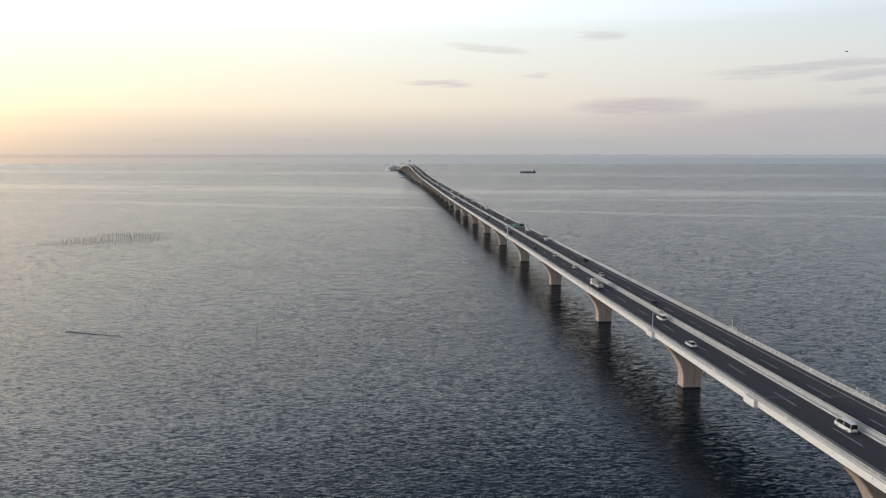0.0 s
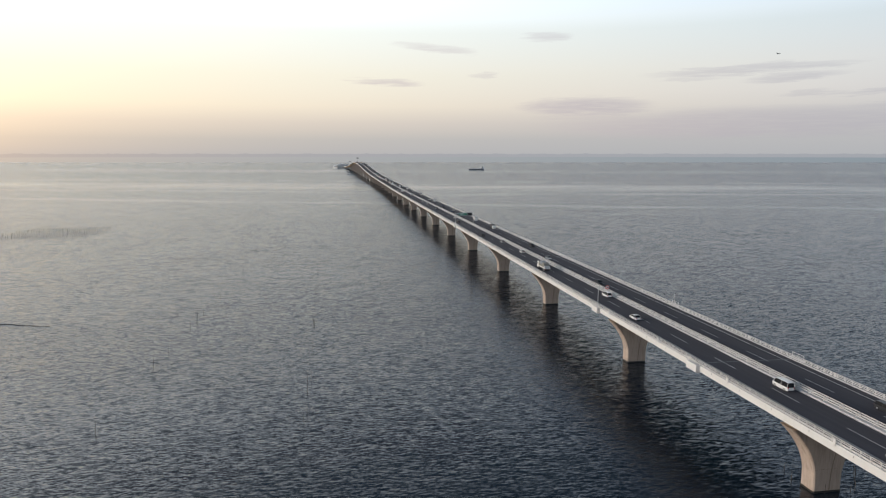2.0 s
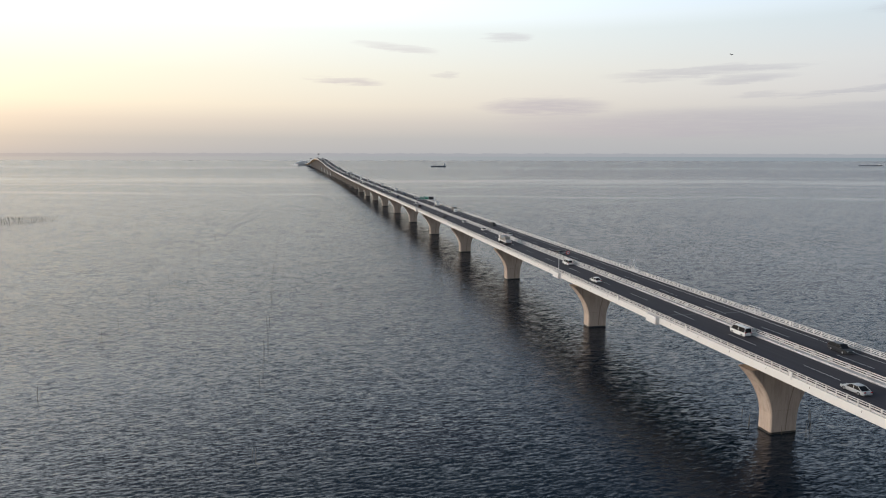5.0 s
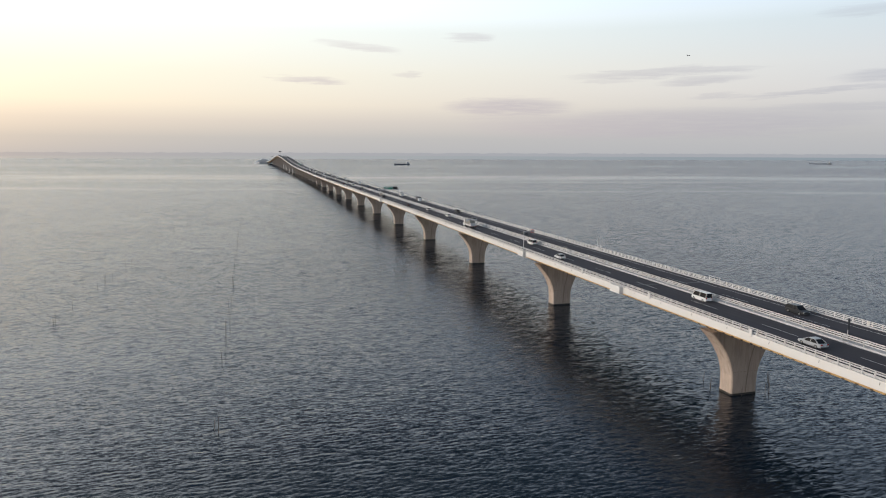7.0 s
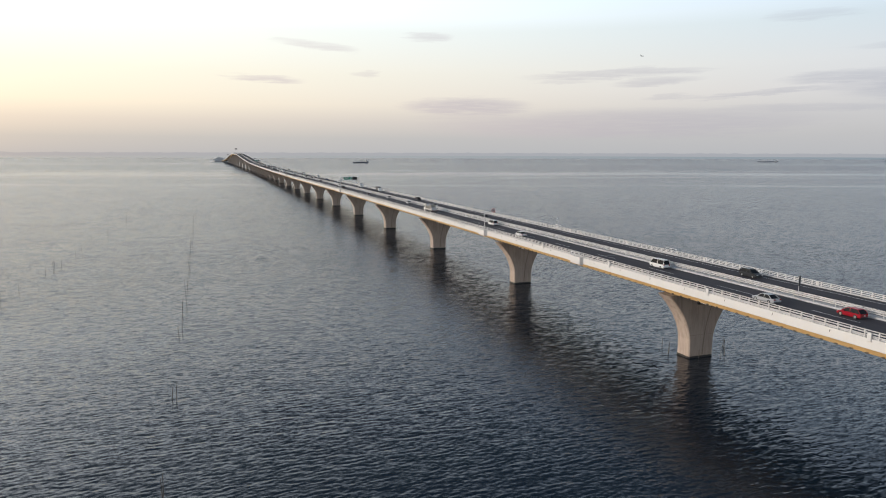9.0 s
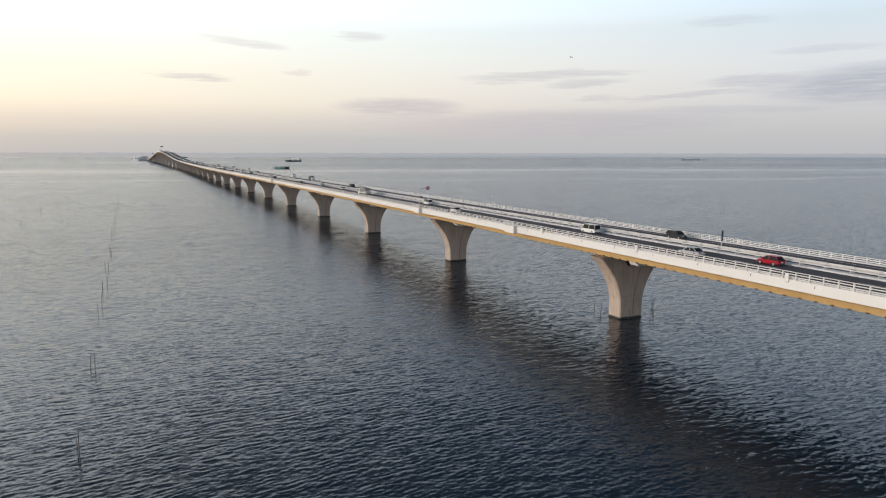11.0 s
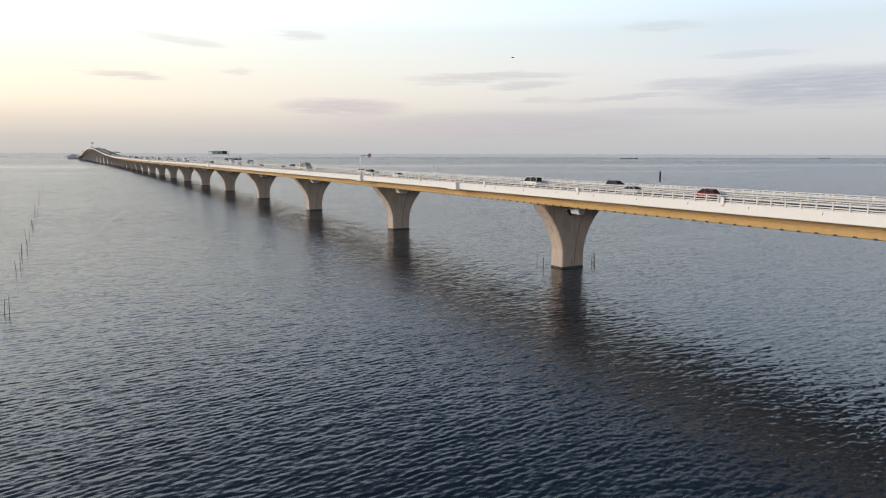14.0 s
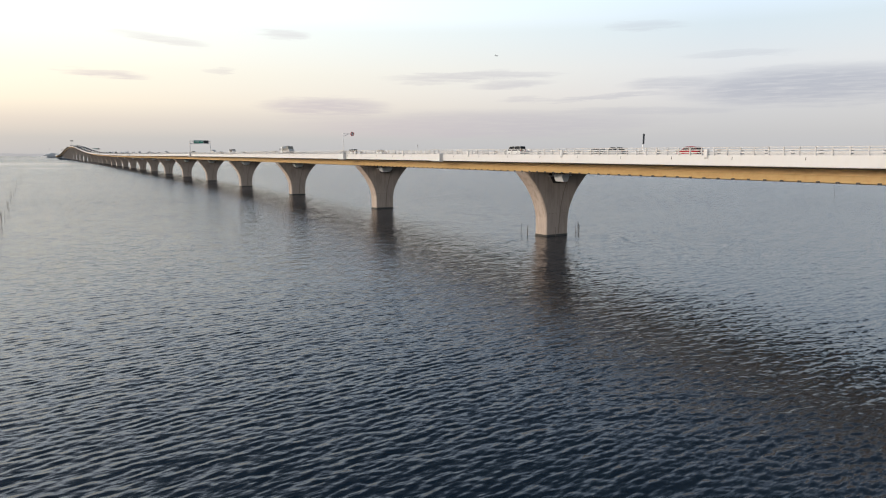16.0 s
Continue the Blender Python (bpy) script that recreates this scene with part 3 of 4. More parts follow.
row("flange_clip", CLIP, bridge, -8.1, -3.26, 2.4, -130, 420, 420)


def fascia_box(y, k, big):
    """A drain box on the edge beam, or the wider bay of an expansion joint."""
    bm = bmesh.new()
    w, d = (4.2, 1.0) if big else (0.6, 0.2)
    s0 = k * (HALF if k < 0 else RIGHT)
    z0, z1 = (-1.75, 0.2) if big else (-0.50, 0.88)
    lo, hi = sorted((s0 - k * 0.02, s0 + k * d))
    prof = [(lo, z0 + 0.25 if k < 0 else z0), (hi, z0 if k < 0 else z0 + 0.25), (hi, z1), (lo, z1)]
    loft(bm, [[on(y + t, s, h) for s, h in prof] for t in (-w / 2, w / 2)])
    bevel(bm, 0.05, 1)
    b = part("joint_bay" if big else "drain_box", bm, WHITE, bridge, "white boxed-out bay on the edge beam" if big else "small white box on the edge beam")
    if big:
        for t in (-1.9, 0, 1.9):
            bm = bmesh.new()
            c = on(y + t, s0 + k * (d - 0.1), 0.2)
            tube(bm, c, c + Vector((0, 0, 1.0)), 0.05)
            part("bay_post", bm, RAILWHITE, b)
        bm = bmesh.new()
        for h in (0.75, 1.2):
            tube(bm, on(y - 1.95, s0 + k * (d - 0.1), h), on(y + 1.95, s0 + k * (d - 0.1), h), 0.045)
        part("bay_rail", bm, RAILWHITE, b)


for y in (25.7, 82, 322, 640):
    for k in (-1, 1):
        fascia_box(y, k, True)
for i in range(-3, 14):
    for k in (-1, 1):
        fascia_box(-16.9 + i * 30.0, k, False)

# dark drain spouts and the stains' short pipes on the near face, and expansion joints across the road
SPOUT = post_mesh("drain_spout", lambda bm: tube(bm, (0.05, 0, 0.0), (-0.07, 0, -0.42), 0.045, 0.04, 6), UNDER)
row("drain_spout", SPOUT, bridge, -HALF, -0.12, 10.0, -121, 300, 300)
for y in (25.7, 322.0, 640.0, 960.0):
    for a, b in ((-HALF + 0.5, -0.8), (0.8, RIGHT - 0.5)):
        bm = bmesh.new()
        loft(bm, [[on(y - 0.22, s, 0.003) for s in (a, b)] + [on(y - 0.22, s, 0.012) for s in (b, a)], [on(y + 0.22, s, 0.003) for s in (a, b)] + [on(y + 0.22, s, 0.012) for s in (b, a)]])
        part("expansion_joint", bm, DARK, bridge, "dark steel expansion joint")

# ---------------------------------------------------------------- signs and masts on the deck


def gantry(y):
    g = thing("sign_gantry", "overhead road sign gantry with a green and a black panel", "road sign")
    a, b = on(y, -12.2, 0), on(y, -0.2, 0.2)
    for q in (a, b):
        bm = bmesh.new()
        tube(bm, q, q + Vector((0, 0, 8.2)), 0.20, 0.16, 10)
        box(bm, q.x - 0.4, q.x + 0.4, q.y - 0.4, q.y + 0.4, q.z, q.z + 0.12)
        part("post", bm, GALV, g)
    bm = bmesh.new()
    for h in (6.3, 7.9):
        tube(bm, a + Vector((0, 0, h)), b + Vector((0, 0, h)), 0.13, sides=8)
    for i in range(9):
        c0, c1 = a.lerp(b, i / 9), a.lerp(b, (i + 1) / 9)
        tube(bm, c0 + Vector((0, 0, 6.3 if i % 2 == 0 else 7.9)), c1 + Vector((0, 0, 7.9 if i % 2 == 0 else 6.3)), 0.06, sides=6)
    part("beam", bm, GALV, g)
    for s0, s1, mat, nm, lab in ((-10.0, -4.3, GREEN, "green_panel", "green direction sign panel"), (-4.2, -1.2, BLACK, "display_panel", "black electronic display panel")):
        p0, p1 = on(y, s0, 6.6), on(y, s1, 8.5)
        bm = bmesh.new()
        box(bm, p0.x, p1.x, y - 0.36, y - 0.22, p0.z, p1.z)
        pn = part(nm, bm, mat, g, lab)
        bm = bmesh.new()
        for x0, x1, z0, z1 in ((p0.x, p1.x, p0.z, p0.z + 0.08), (p0.x, p1.x, p1.z - 0.08, p1.z), (p0.x, p0.x + 0.08, p0.z, p1.z), (p1.x - 0.08, p1.x, p0.z, p1.z)):
            box(bm, x0, x1, y - 0.372, y - 0.362, z0, z1)
        part("border", bm, SIGNWHITE if mat is GREEN else DARK, pn)
        if mat is GREEN:
            for i, (u0, u1, w) in enumerate(((0.10, 0.62, 0.70), (0.10, 0.52, 0.40), (0.70, 0.90, 0.55))):
                bm = bmesh.new()
                box(bm, p0.x + 6 * u0, p0.x + 6 * u1, y - 0.374, y - 0.364, p0.z + 1.9 * w - 0.16, p0.z + 1.9 * w + 0.16)
                part("lettering_bar", bm, SIGNWHITE, pn)


gantry(322.0)
gantry(1200.0)


def round_sign(y):
    g = thing("round_sign_post", "grey post with a red-ringed round sign on an arm", "road sign")
    a = on(y, -12.2, 0.0)
    bm = bmesh.new()
    tube(bm, a, a + Vector((0, 0, 6.4)), 0.11, 0.08, 10)
    part("post", bm, GALV, g)
    bm = bmesh.new()
    tube(bm, a + Vector((0, 0, 6.2)), a + Vector((3.0, 0, 6.2)), 0.06)
    tube(bm, a + Vector((0, 0, 5.4)), a + Vector((1.6, 0, 6.2)), 0.04)
    part("arm", bm, GALV, g)
    c = a + Vector((2.9, -0.12, 6.2))
    bm = bmesh.new()
    tube(bm, c + Vector((0, 0.03, 0)), c - Vector((0, 0.03, 0)), 0.62, sides=24)
    d = part("sign_disc", bm, SIGNRED, g, "red-ringed round sign face")
    bm = bmesh.new()
    tube(bm, c - Vector((0, 0.032, 0)), c - Vector((0, 0.042, 0)), 0.42, sides=24)
    part("sign_centre", bm, SIGNWHITE, d)
    bm = bmesh.new()
    box(bm, c.x - 0.22, c.x + 0.22, c.y - 0.052, c.y - 0.046, c.z - 0.16, c.z + 0.16)
    part("lettering_bar", bm, BLACK, d)


round_sign(82.0)


def camera_mast(y):
    g = thing("equipment_mast", "thin white mast with a small instrument head", "mast")
    a = on(y, RIGHT + 0.6, 0.2)
    bm = bmesh.new()
    tube(bm, a, a + Vector((0, 0, 3.0)), 0.09, 0.06, 8)
    part("pole", bm, RAILWHITE, g)
    bm = bmesh.new()
    box(bm, a.x - 0.35, a.x + 0.35, a.y - 0.25, a.y + 0.25, a.z, a.z + 0.5)
    bevel(bm, 0.04, 1)
    part("cabinet", bm, WHITE, g)
    bm = bmesh.new()
    tube(bm, a + Vector((-0.25, -0.3, 3.05)), a + Vector((0.2, 0.3, 3.15)), 0.16, 0.13, 10)
    part("head", bm, GALV, g)
    bm = bmesh.new()
    tube(bm, a + Vector((-0.4, 0, 2.5)), a + Vector((0.4, 0, 2.5)), 0.04)
    part("cross_arm", bm, RAILWHITE, g)


camera_mast(82.0)


def median_panel(y):
    g = thing("median_panel_post", "dark narrow upright panel on a post in the median", "road sign")
    a = on(y, 0.0, 0.2)
    bm = bmesh.new()
    tube(bm, a, a + Vector((0, 0, 3.7)), 0.06, sides=8)
    part("post", bm, GALV, g)
    bm = bmesh.new()
    box(bm, a.x - 0.22, a.x + 0.22, a.y - 0.14, a.y - 0.06, a.z + 1.9, a.z + 3.75)
    bevel(bm, 0.02, 1)
    part("panel", bm, DARK, g, "dark grey narrow panel")


median_panel(-24.5)

# ---------------------------------------------------------------- vehicles
LANES = {"out": -7.5, "in": -3.2, "back_in": 3.4, "back_out": 8.0}


def ring(y, w, z0, z1, r=0.12):
    """A rounded cross-section of half width w between z0 and z1."""
    return [(-w, y, z0 + r), (-w + r, y, z0), (w - r, y, z0), (w, y, z0 + r), (w, y, z1 - r), (w - r, y, z1), (-w + r, y, z1), (-w, y, z1 - r)]


def wheels(g, spots, radius, width):
    bm = bmesh.new()
    tube(bm, (-width / 2, 0, 0), (width / 2, 0, 0), radius, sides=16)
    tyre = bpy.data.meshes.new("wheel")
    bm.to_mesh(tyre), bm.free()
    tyre.materials.append(TYRE)
    bm = bmesh.new()
    tube(bm, (-width / 2 - 0.012, 0, 0), (width / 2 + 0.012, 0, 0), radius * 0.62, sides=12)
    rim = bpy.data.meshes.new("rim")
    bm.to_mesh(rim), bm.free()
    rim.materials.append(RIM)
    for x, y in spots:
        w = new("wheel", tyre)
        w.parent = g
        w.location = (x, y, radius)
        o = new("rim", rim)
        o.parent = w


def lamp_pair(g, name, y, w, z, mat, size=(0.34, 0.16), gap=0.14):
    for k in (-1, 1):
        bm = bmesh.new()
        x = k * (w - gap - size[0] / 2)
        box(bm, x - size[0] / 2, x + size[0] / 2, y - 0.03, y + 0.03, z - size[1] / 2, z + size[1] / 2)
        part(name, bm, mat, g)


CAR_SHAPES = {
    # length, width, height, shoulder, cabin: (y, height share) from tail to nose
    "sedan": (4.6, 1.78, 1.45, 0.86, ((-1.82, 0.0), (-1.02, 0.93), (-0.35, 1.0), (0.28, 0.97), (1.18, 0.0))),
    "hatchback": (4.0, 1.70, 1.52, 0.90, ((-1.92, 0.0), (-1.42, 0.88), (-0.8, 1.0), (0.2, 0.97), (1.15, 0.0))),
    "minivan": (4.75, 1.74, 1.86, 1.00, ((-2.34, 0.0), (-2.18, 0.94), (-1.2, 1.0), (0.75, 0.95), (1.62, 0.0))),
    "van": (4.72, 1.72, 2.0, 1.05, ((-2.34, 0.0), (-2.28, 0.96), (-1.2, 1.0), (1.35, 0.95), (2.02, 0.0))),
    "suv": (4.6, 1.84, 1.66, 0.98, ((-2.26, 0.0), (-1.9, 0.90), (-1.0, 1.0), (0.3, 0.97), (1.2, 0.0))),
}


def car(kind, paint, label):
    """Built with its nose to +y on the road at z = 0."""
    L, W, H, sh, cabin = CAR_SHAPES[kind]
    g = thing(kind, label, "car", "vehicles on the bridge")
    P = PAINTS[paint]
    w, l = W / 2, L / 2
    nose = 0.72 if kind in ("sedan", "hatchback", "suv") else 0.88
    bm = bmesh.new()
    loft(bm, [ring(-l, w * 0.86, 0.34, sh * 0.94), ring(-l + 0.12, w * 0.95, 0.22, sh), ring(-l + 0.7, w, 0.19, sh), ring(0, w, 0.18, sh), ring(l * 0.52, w, 0.19, sh * 0.97),
              ring(l - 0.30, w * 0.95, 0.20, sh * (nose + 0.10)), ring(l - 0.06, w * 0.88, 0.26, sh * nose), ring(l, w * 0.78, 0.36, sh * nose * 0.88)])
    part("body", bm, P, g, smooth=False)
    top = [(y, sh + (H - sh) * t) for y, t in cabin]
    # glass house, then roof and pillars over it
    bm = bmesh.new()
    secs = []
    for y, z in top:
        t = (z - sh) / (H - sh)
        wt = w * (0.94 - 0.16 * t)
        z2 = max(z - 0.05, sh + 0.02)
        secs.append([(-w * 0.95, y, sh - 0.03), (w * 0.95, y, sh - 0.03), (wt, y, z2), (-wt, y, z2)])
    loft(bm, secs)
    part("window_band", bm, GLASS, g, "dark tinted window glass")
    bm = bmesh.new()
    secs = []
    for y, z in (top[1], ((top[1][0] + top[2][0]) / 2, top[2][1] * 0.5 + top[1][1] * 0.5 + 0.02), top[2], top[3]):
        wt = w * 0.80
        secs.append([(-wt, y, z - 0.07), (wt, y, z - 0.07), (wt * 0.92, y, z), (-wt * 0.92, y, z)])
    loft(bm, secs)
    part("roof", bm, P, g)
    for k in (-1, 1):
        for (ya, za), (yb, zb) in ((top[0], top[1]), (top[4], top[3]), ((-0.35 * l * 0.4, sh), (-0.3 * l * 0.4, top[2][1] - 0.03))):
            bm = bmesh.new()
            tube(bm, (k * w * 0.94, ya, sh), (k * w * 0.79, yb, zb - 0.03), 0.05, 0.045, 6)
            part("pillar", bm, P, g)
        bm = bmesh.new()
        yb = top[3][0] + 0.55
        box(bm, k * (w + 0.10) - 0.09, k * (w + 0.10) + 0.09, yb - 0.06, yb + 0.06, sh + 0.02, sh + 0.16)
        part("mirror", bm, P, g)
    for y, nm in ((-l - 0.02, "rear_bumper"), (l - 0.03, "front_bumper")):
        bm = bmesh.new()
        box(bm, -w * 0.82, w * 0.82, y - 0.05, y + 0.05, 0.26, 0.42)
        bevel(bm, 0.03, 1)
        part(nm, bm, DARK, g)
    bm = bmesh.new()
    box(bm, -0.17, 0.17, -l - 0.085, -l - 0.075, 0.55, 0.72)
    part("plate", bm, PLATE, g)
    wheels(g, [(k * (w - 0.09), y) for k in (-1, 1) for y in (-l * 0.60, l * 0.60)], 0.32, 0.20)
    tall = kind in ("van", "minivan")
    lamp_pair(g, "tail_lamp", -l + 0.02, w * 0.93, 0.98 if tall else 0.78, LAMPRED, (0.16, 0.42) if tall else (0.34, 0.18), 0.06)
    lamp_pair(g, "headlamp", l - 0.05, w * 0.86, sh * 0.66, LAMPCLEAR, (0.34, 0.15), 0.05)
    return g


def load_truck():
    """A flatbed lorry with a tall load under a tarpaulin."""
    g = thing("flatbed_truck", "white flatbed truck loaded with crates under a grey tarpaulin", "truck", "vehicles on the bridge")
    bm = bmesh.new()
    loft(bm, [ring(3.55, 1.12, 0.55, 2.75, 0.14), ring(3.75, 1.18, 0.45, 2.85, 0.14), ring(4.9, 1.18, 0.42, 2.85, 0.14), ring(5.2, 1.16, 0.42, 2.55, 0.14), ring(5.32, 1.12, 0.45, 1.6, 0.14)])
    part("cab", bm, PAINTS["white"], g, "white truck cab")
    bm = bmesh.new()
    loft(bm, [[(-1.05, 5.0, 2.62), (1.05, 5.0, 2.62), (1.08, 5.12, 2.62), (-1.08, 5.12, 2.62)], [(-1.10, 5.28, 1.62), (1.10, 5.28, 1.62), (1.10, 5.36, 1.62), (-1.10, 5.36, 1.62)]])
    part("windscreen", bm, GLASS, g)
    for k in (-1, 1):
        bm = bmesh.new()
        box(bm, k * 1.185 - 0.012, k * 1.185 + 0.012, 4.05, 5.0, 1.65, 2.45)
        part("side_window", bm, GLASS, g)
        bm = bmesh.new()
        tube(bm, (k * 1.15, 5.2, 2.3), (k * 1.45, 5.4, 2.3), 0.025, sides=6)
        box(bm, k * 1.47 - 0.08, k * 1.47 + 0.08, 5.36, 5.44, 1.85, 2.3)
        part("mirror", bm, DARK, g)
    bm = bmesh.new()
    box(bm, -0.5, 0.5, -4.9, 5.0, 0.55, 0.85)
    part("chassis", bm, DARK, g)
    bm = bmesh.new()
    box(bm, -1.22, 1.22, -5.1, 3.4, 0.95, 1.12)
    bevel(bm, 0.02, 1)
    part("flatbed", bm, RAILWHITE, g, "white steel flatbed")
    for k in (-1, 1):
        for i in range(3):
            bm = bmesh.new()
            y = -5.05 + i * 2.8
            box(bm, k * 1.23 - 0.025, k * 1.23 + 0.025, y, y + 2.72, 0.98, 1.45)
            part("side_board", bm, RAILWHITE, g)
    rnd = random.Random(3)
    y = 3.2
    while y > -4.6:
        d = rnd.uniform(0.9, 1.4)
        h = 2.0 if y > -2.9 else 1.0
        bm = bmesh.new()
        box(bm, -1.1 + rnd.uniform(0, 0.06), 1.1 - rnd.uniform(0, 0.06), y - d + 0.05, y, 1.12, 1.12 + h * rnd.uniform(0.88, 1.05))
        bevel(bm, 0.03, 1)
        c = part("crate", bm, CRATE if h > 1.5 or rnd.random() < 0.4 else DECKHOUSE, g, "pale wooden crate")
        y -= d
    bm = bmesh.new()
    secs = []
    for i in range(9):
        yy = 1.9 - i * 0.42
        hh = 3.18 + 0.16 * math.sin(math.pi * min(1, (i + 1) / 9.5)) + rnd.uniform(-0.03, 0.03)
        secs.append([(-1.16, yy, 2.35 + rnd.uniform(-0.12, 0.12)), (1.16, yy, 2.35 + rnd.uniform(-0.12, 0.12)), (1.12, yy, hh - 0.25), (0.6, yy, hh), (-0.6, yy, hh), (-1.12, yy, hh - 0.25)])
    loft(bm, secs)
    part("tarpaulin", bm, CANVAS, g, "slack grey tarpaulin", smooth=True)
    wheels(g, [(k * 1.0, y) for k in (-1, 1) for y in (-3.9, -2.8, 2.9, 4.3)], 0.48, 0.28)
    lamp_pair(g, "tail_lamp", -5.12, 1.15, 0.85, LAMPRED, (0.4, 0.14), 0.05)
    lamp_pair(g, "headlamp", 5.33, 1.1, 0.75, LAMPCLEAR, (0.3, 0.16), 0.05)
    return g


def box_truck(paint, label):
    g = thing("box_truck", label, "truck", "vehicles on the bridge")
    bm = bmesh.new()
    loft(bm, [ring(2.0, 1.02, 0.5, 2.3, 0.12), ring(3.2, 1.05, 0.42, 2.35, 0.12), ring(3.5, 1.02, 0.42, 2.0, 0.12), ring(3.62, 0.98, 0.45, 1.3, 0.12)])
    part("cab", bm, PAINTS["white"], g)
    bm = bmesh.new()
    loft(bm, [[(-0.92, 3.25, 2.12), (0.92, 3.25, 2.12), (0.92, 3.36, 2.12), (-0.92, 3.36, 2.12)], [(-0.96, 3.56, 1.3), (0.96, 3.56, 1.3), (0.96, 3.64, 1.3), (-0.96, 3.64, 1.3)]])
    part("windscreen", bm, GLASS, g)
    bm = bmesh.new()
    box(bm, -1.1, 1.1, -3.6, 1.9, 0.95, 3.1)
    bevel(bm, 0.05, 1)
    part("cargo_box", bm, paint, g)
    bm = bmesh.new()
    box(bm, -0.45, 0.45, -3.5, 3.3, 0.5, 0.95)
    part("chassis", bm, DARK, g)
    wheels(g, [(k * 0.9, y) for k in (-1, 1) for y in (-2.3, 2.7)], 0.42, 0.26)
    lamp_pair(g, "tail_lamp", -3.62, 1.0, 0.8, LAMPRED, (0.3, 0.14), 0.05)
    return g


def place(ob, y, lane, off=0.0):
    s = LANES[lane] + off
    p = on(y, s, 0.0)
    c, d = side(y)
    rise = math.atan2(line(y + 5)[1] - line(y - 5)[1], 10.0)
    turn = math.atan2(d, c) + (math.pi if s > 0 else 0)
    return Matrix.Translation(p) @ Matrix.Rotation(turn, 4, "Z") @ Matrix.Rotation(rise if s < 0 else -rise, 4, "X") @ Matrix.Rotation(math.atan(FALL) * (1 if s < 0 else -1), 4, "Y")


MAKE = {
    "white_sedan": lambda: car("sedan", "white", "white sedan car driving along the bridge deck"),
    "silver_sedan": lambda: car("sedan", "silver", "silver sedan car driving along the bridge deck"),
    "black_sedan": lambda: car("sedan", "black", "black sedan car driving along the bridge deck"),
    "red_hatch": lambda: car("hatchback", "red", "bright red hatchback driving along the bridge deck"),
    "white_hatch": lambda: car("hatchback", "white", "white hatchback driving along the bridge deck"),
    "white_minivan": lambda: car("minivan", "white", "white minivan driving along the bridge deck"),
    "black_minivan": lambda: car("minivan", "black", "black minivan driving along the bridge deck"),
    "white_van": lambda: car("van", "white", "white delivery van driving along the bridge deck"),
    "dark_suv": lambda: car("suv", "grey", "dark grey sport utility car on the bridge deck"),
    "blue_hatch": lambda: car("hatchback", "blue", "dark blue hatchback driving along the bridge deck"),
    "truck": load_truck,
    "box_truck": lambda: box_truck(DECKHOUSE, "white box truck driving along the bridge deck"),
    "dark_box_truck": lambda: box_truck(DARK, "dark box truck driving along the bridge deck"),
}
MADE = {}


def vehicle(kind, y, lane, off=0.0):
    if kind not in MADE:
        MADE[kind] = MAKE[kind]()
        MADE[kind].matrix_basis = place(None, y, lane, off)
    else:
        copy_thing(MADE[kind], place(None, y, lane, off))


for kind, y, lane in (("truck", 150.0, "out"), ("red_hatch", -37.0, "in"), ("white_van", 8.0, "in"), ("silver_sedan", -25.0, "out"), ("white_sedan", 66.0, "out"), ("white_minivan", 96.0, "in"),
                      ("white_hatch", 196.0, "in"), ("silver_sedan", 233.0, "in"), ("black_sedan", 262.0, "out"), ("dark_suv", -6.0, "back_out"), ("black_minivan", 216.0, "back_out"), ("black_sedan", 118.0, "back_in"),
                      ("dark_box_truck", 300.0, "back_out"), ("silver_sedan", 176.0, "back_in"), ("box_truck", 352.0, "back_out"), ("black_minivan", 338.0, "out"), ("white_sedan", 372.0, "in")):
    vehicle(kind, y, lane)
rnd = random.Random(11)
kinds = ["white_sedan", "silver_sedan", "black_sedan", "white_hatch", "white_minivan", "black_minivan", "white_van", "dark_suv", "blue_hatch", "box_truck", "dark_box_truck"]
for lane, gap in (("out", 75), ("in", 55), ("back_in", 80), ("back_out", 60)):
    y = 420 + rnd.uniform(0, 40)
    while y < 2500:
        vehicle(rnd.choice(kinds), y, lane, rnd.uniform(-0.25, 0.25))
        y += gap * rnd.uniform(0.45, 1.7)

# ---------------------------------------------------------------- poles and nets in the shallows


def pole_mesh(h, lean):
    bm = bmesh.new()
    tube(bm, (0, 0, -1.5), (lean[0] * 0.6, lean[1] * 0.6, h * 0.6), 0.055, 0.048, 6)
    tube(bm, (lean[0] * 0.6, lean[1] * 0.6, h * 0.6), (lean[0], lean[1], h), 0.048, 0.028, 6)
    me = bpy.data.meshes.new("net_pole")
    bm.to_mesh(me), bm.free()
    me.materials.append(BAMBOO)
    return me


rnd = random.Random(5)
POLES = [pole_mesh(rnd.uniform(1.9, 3.6), (rnd.uniform(-0.35, 0.35), rnd.uniform(-0.3, 0.3))) for i in range(7)]
ROW_A = (-28, -27, 5, 6.5, 46, 52, 67, 76, 77, 98, 102, 137, 138.5, 144, 180, 196, 203, 249, 251, 300, 339, 395, 420, 492)
ROW_B = (47, 93, 94.5, 112, 142, 150, 153, 162, 185, 198, 257, 262, 318, 323, 390, 400, 412, 440)
for ys, x0, slope in ((ROW_A, -96.4, -0.006), (ROW_B, -146.0, 0.028)):
    for y in ys:
        o = new("net_pole", rnd.choice(POLES))
        tagged(o, "thin dark bamboo net pole standing in the sea", "pole", "fishing net poles")
        o.matrix_basis = pose(x0 + slope * y + rnd.uniform(-0.5, 0.5), y, 0, 0, 0, rnd.uniform(0, 360))
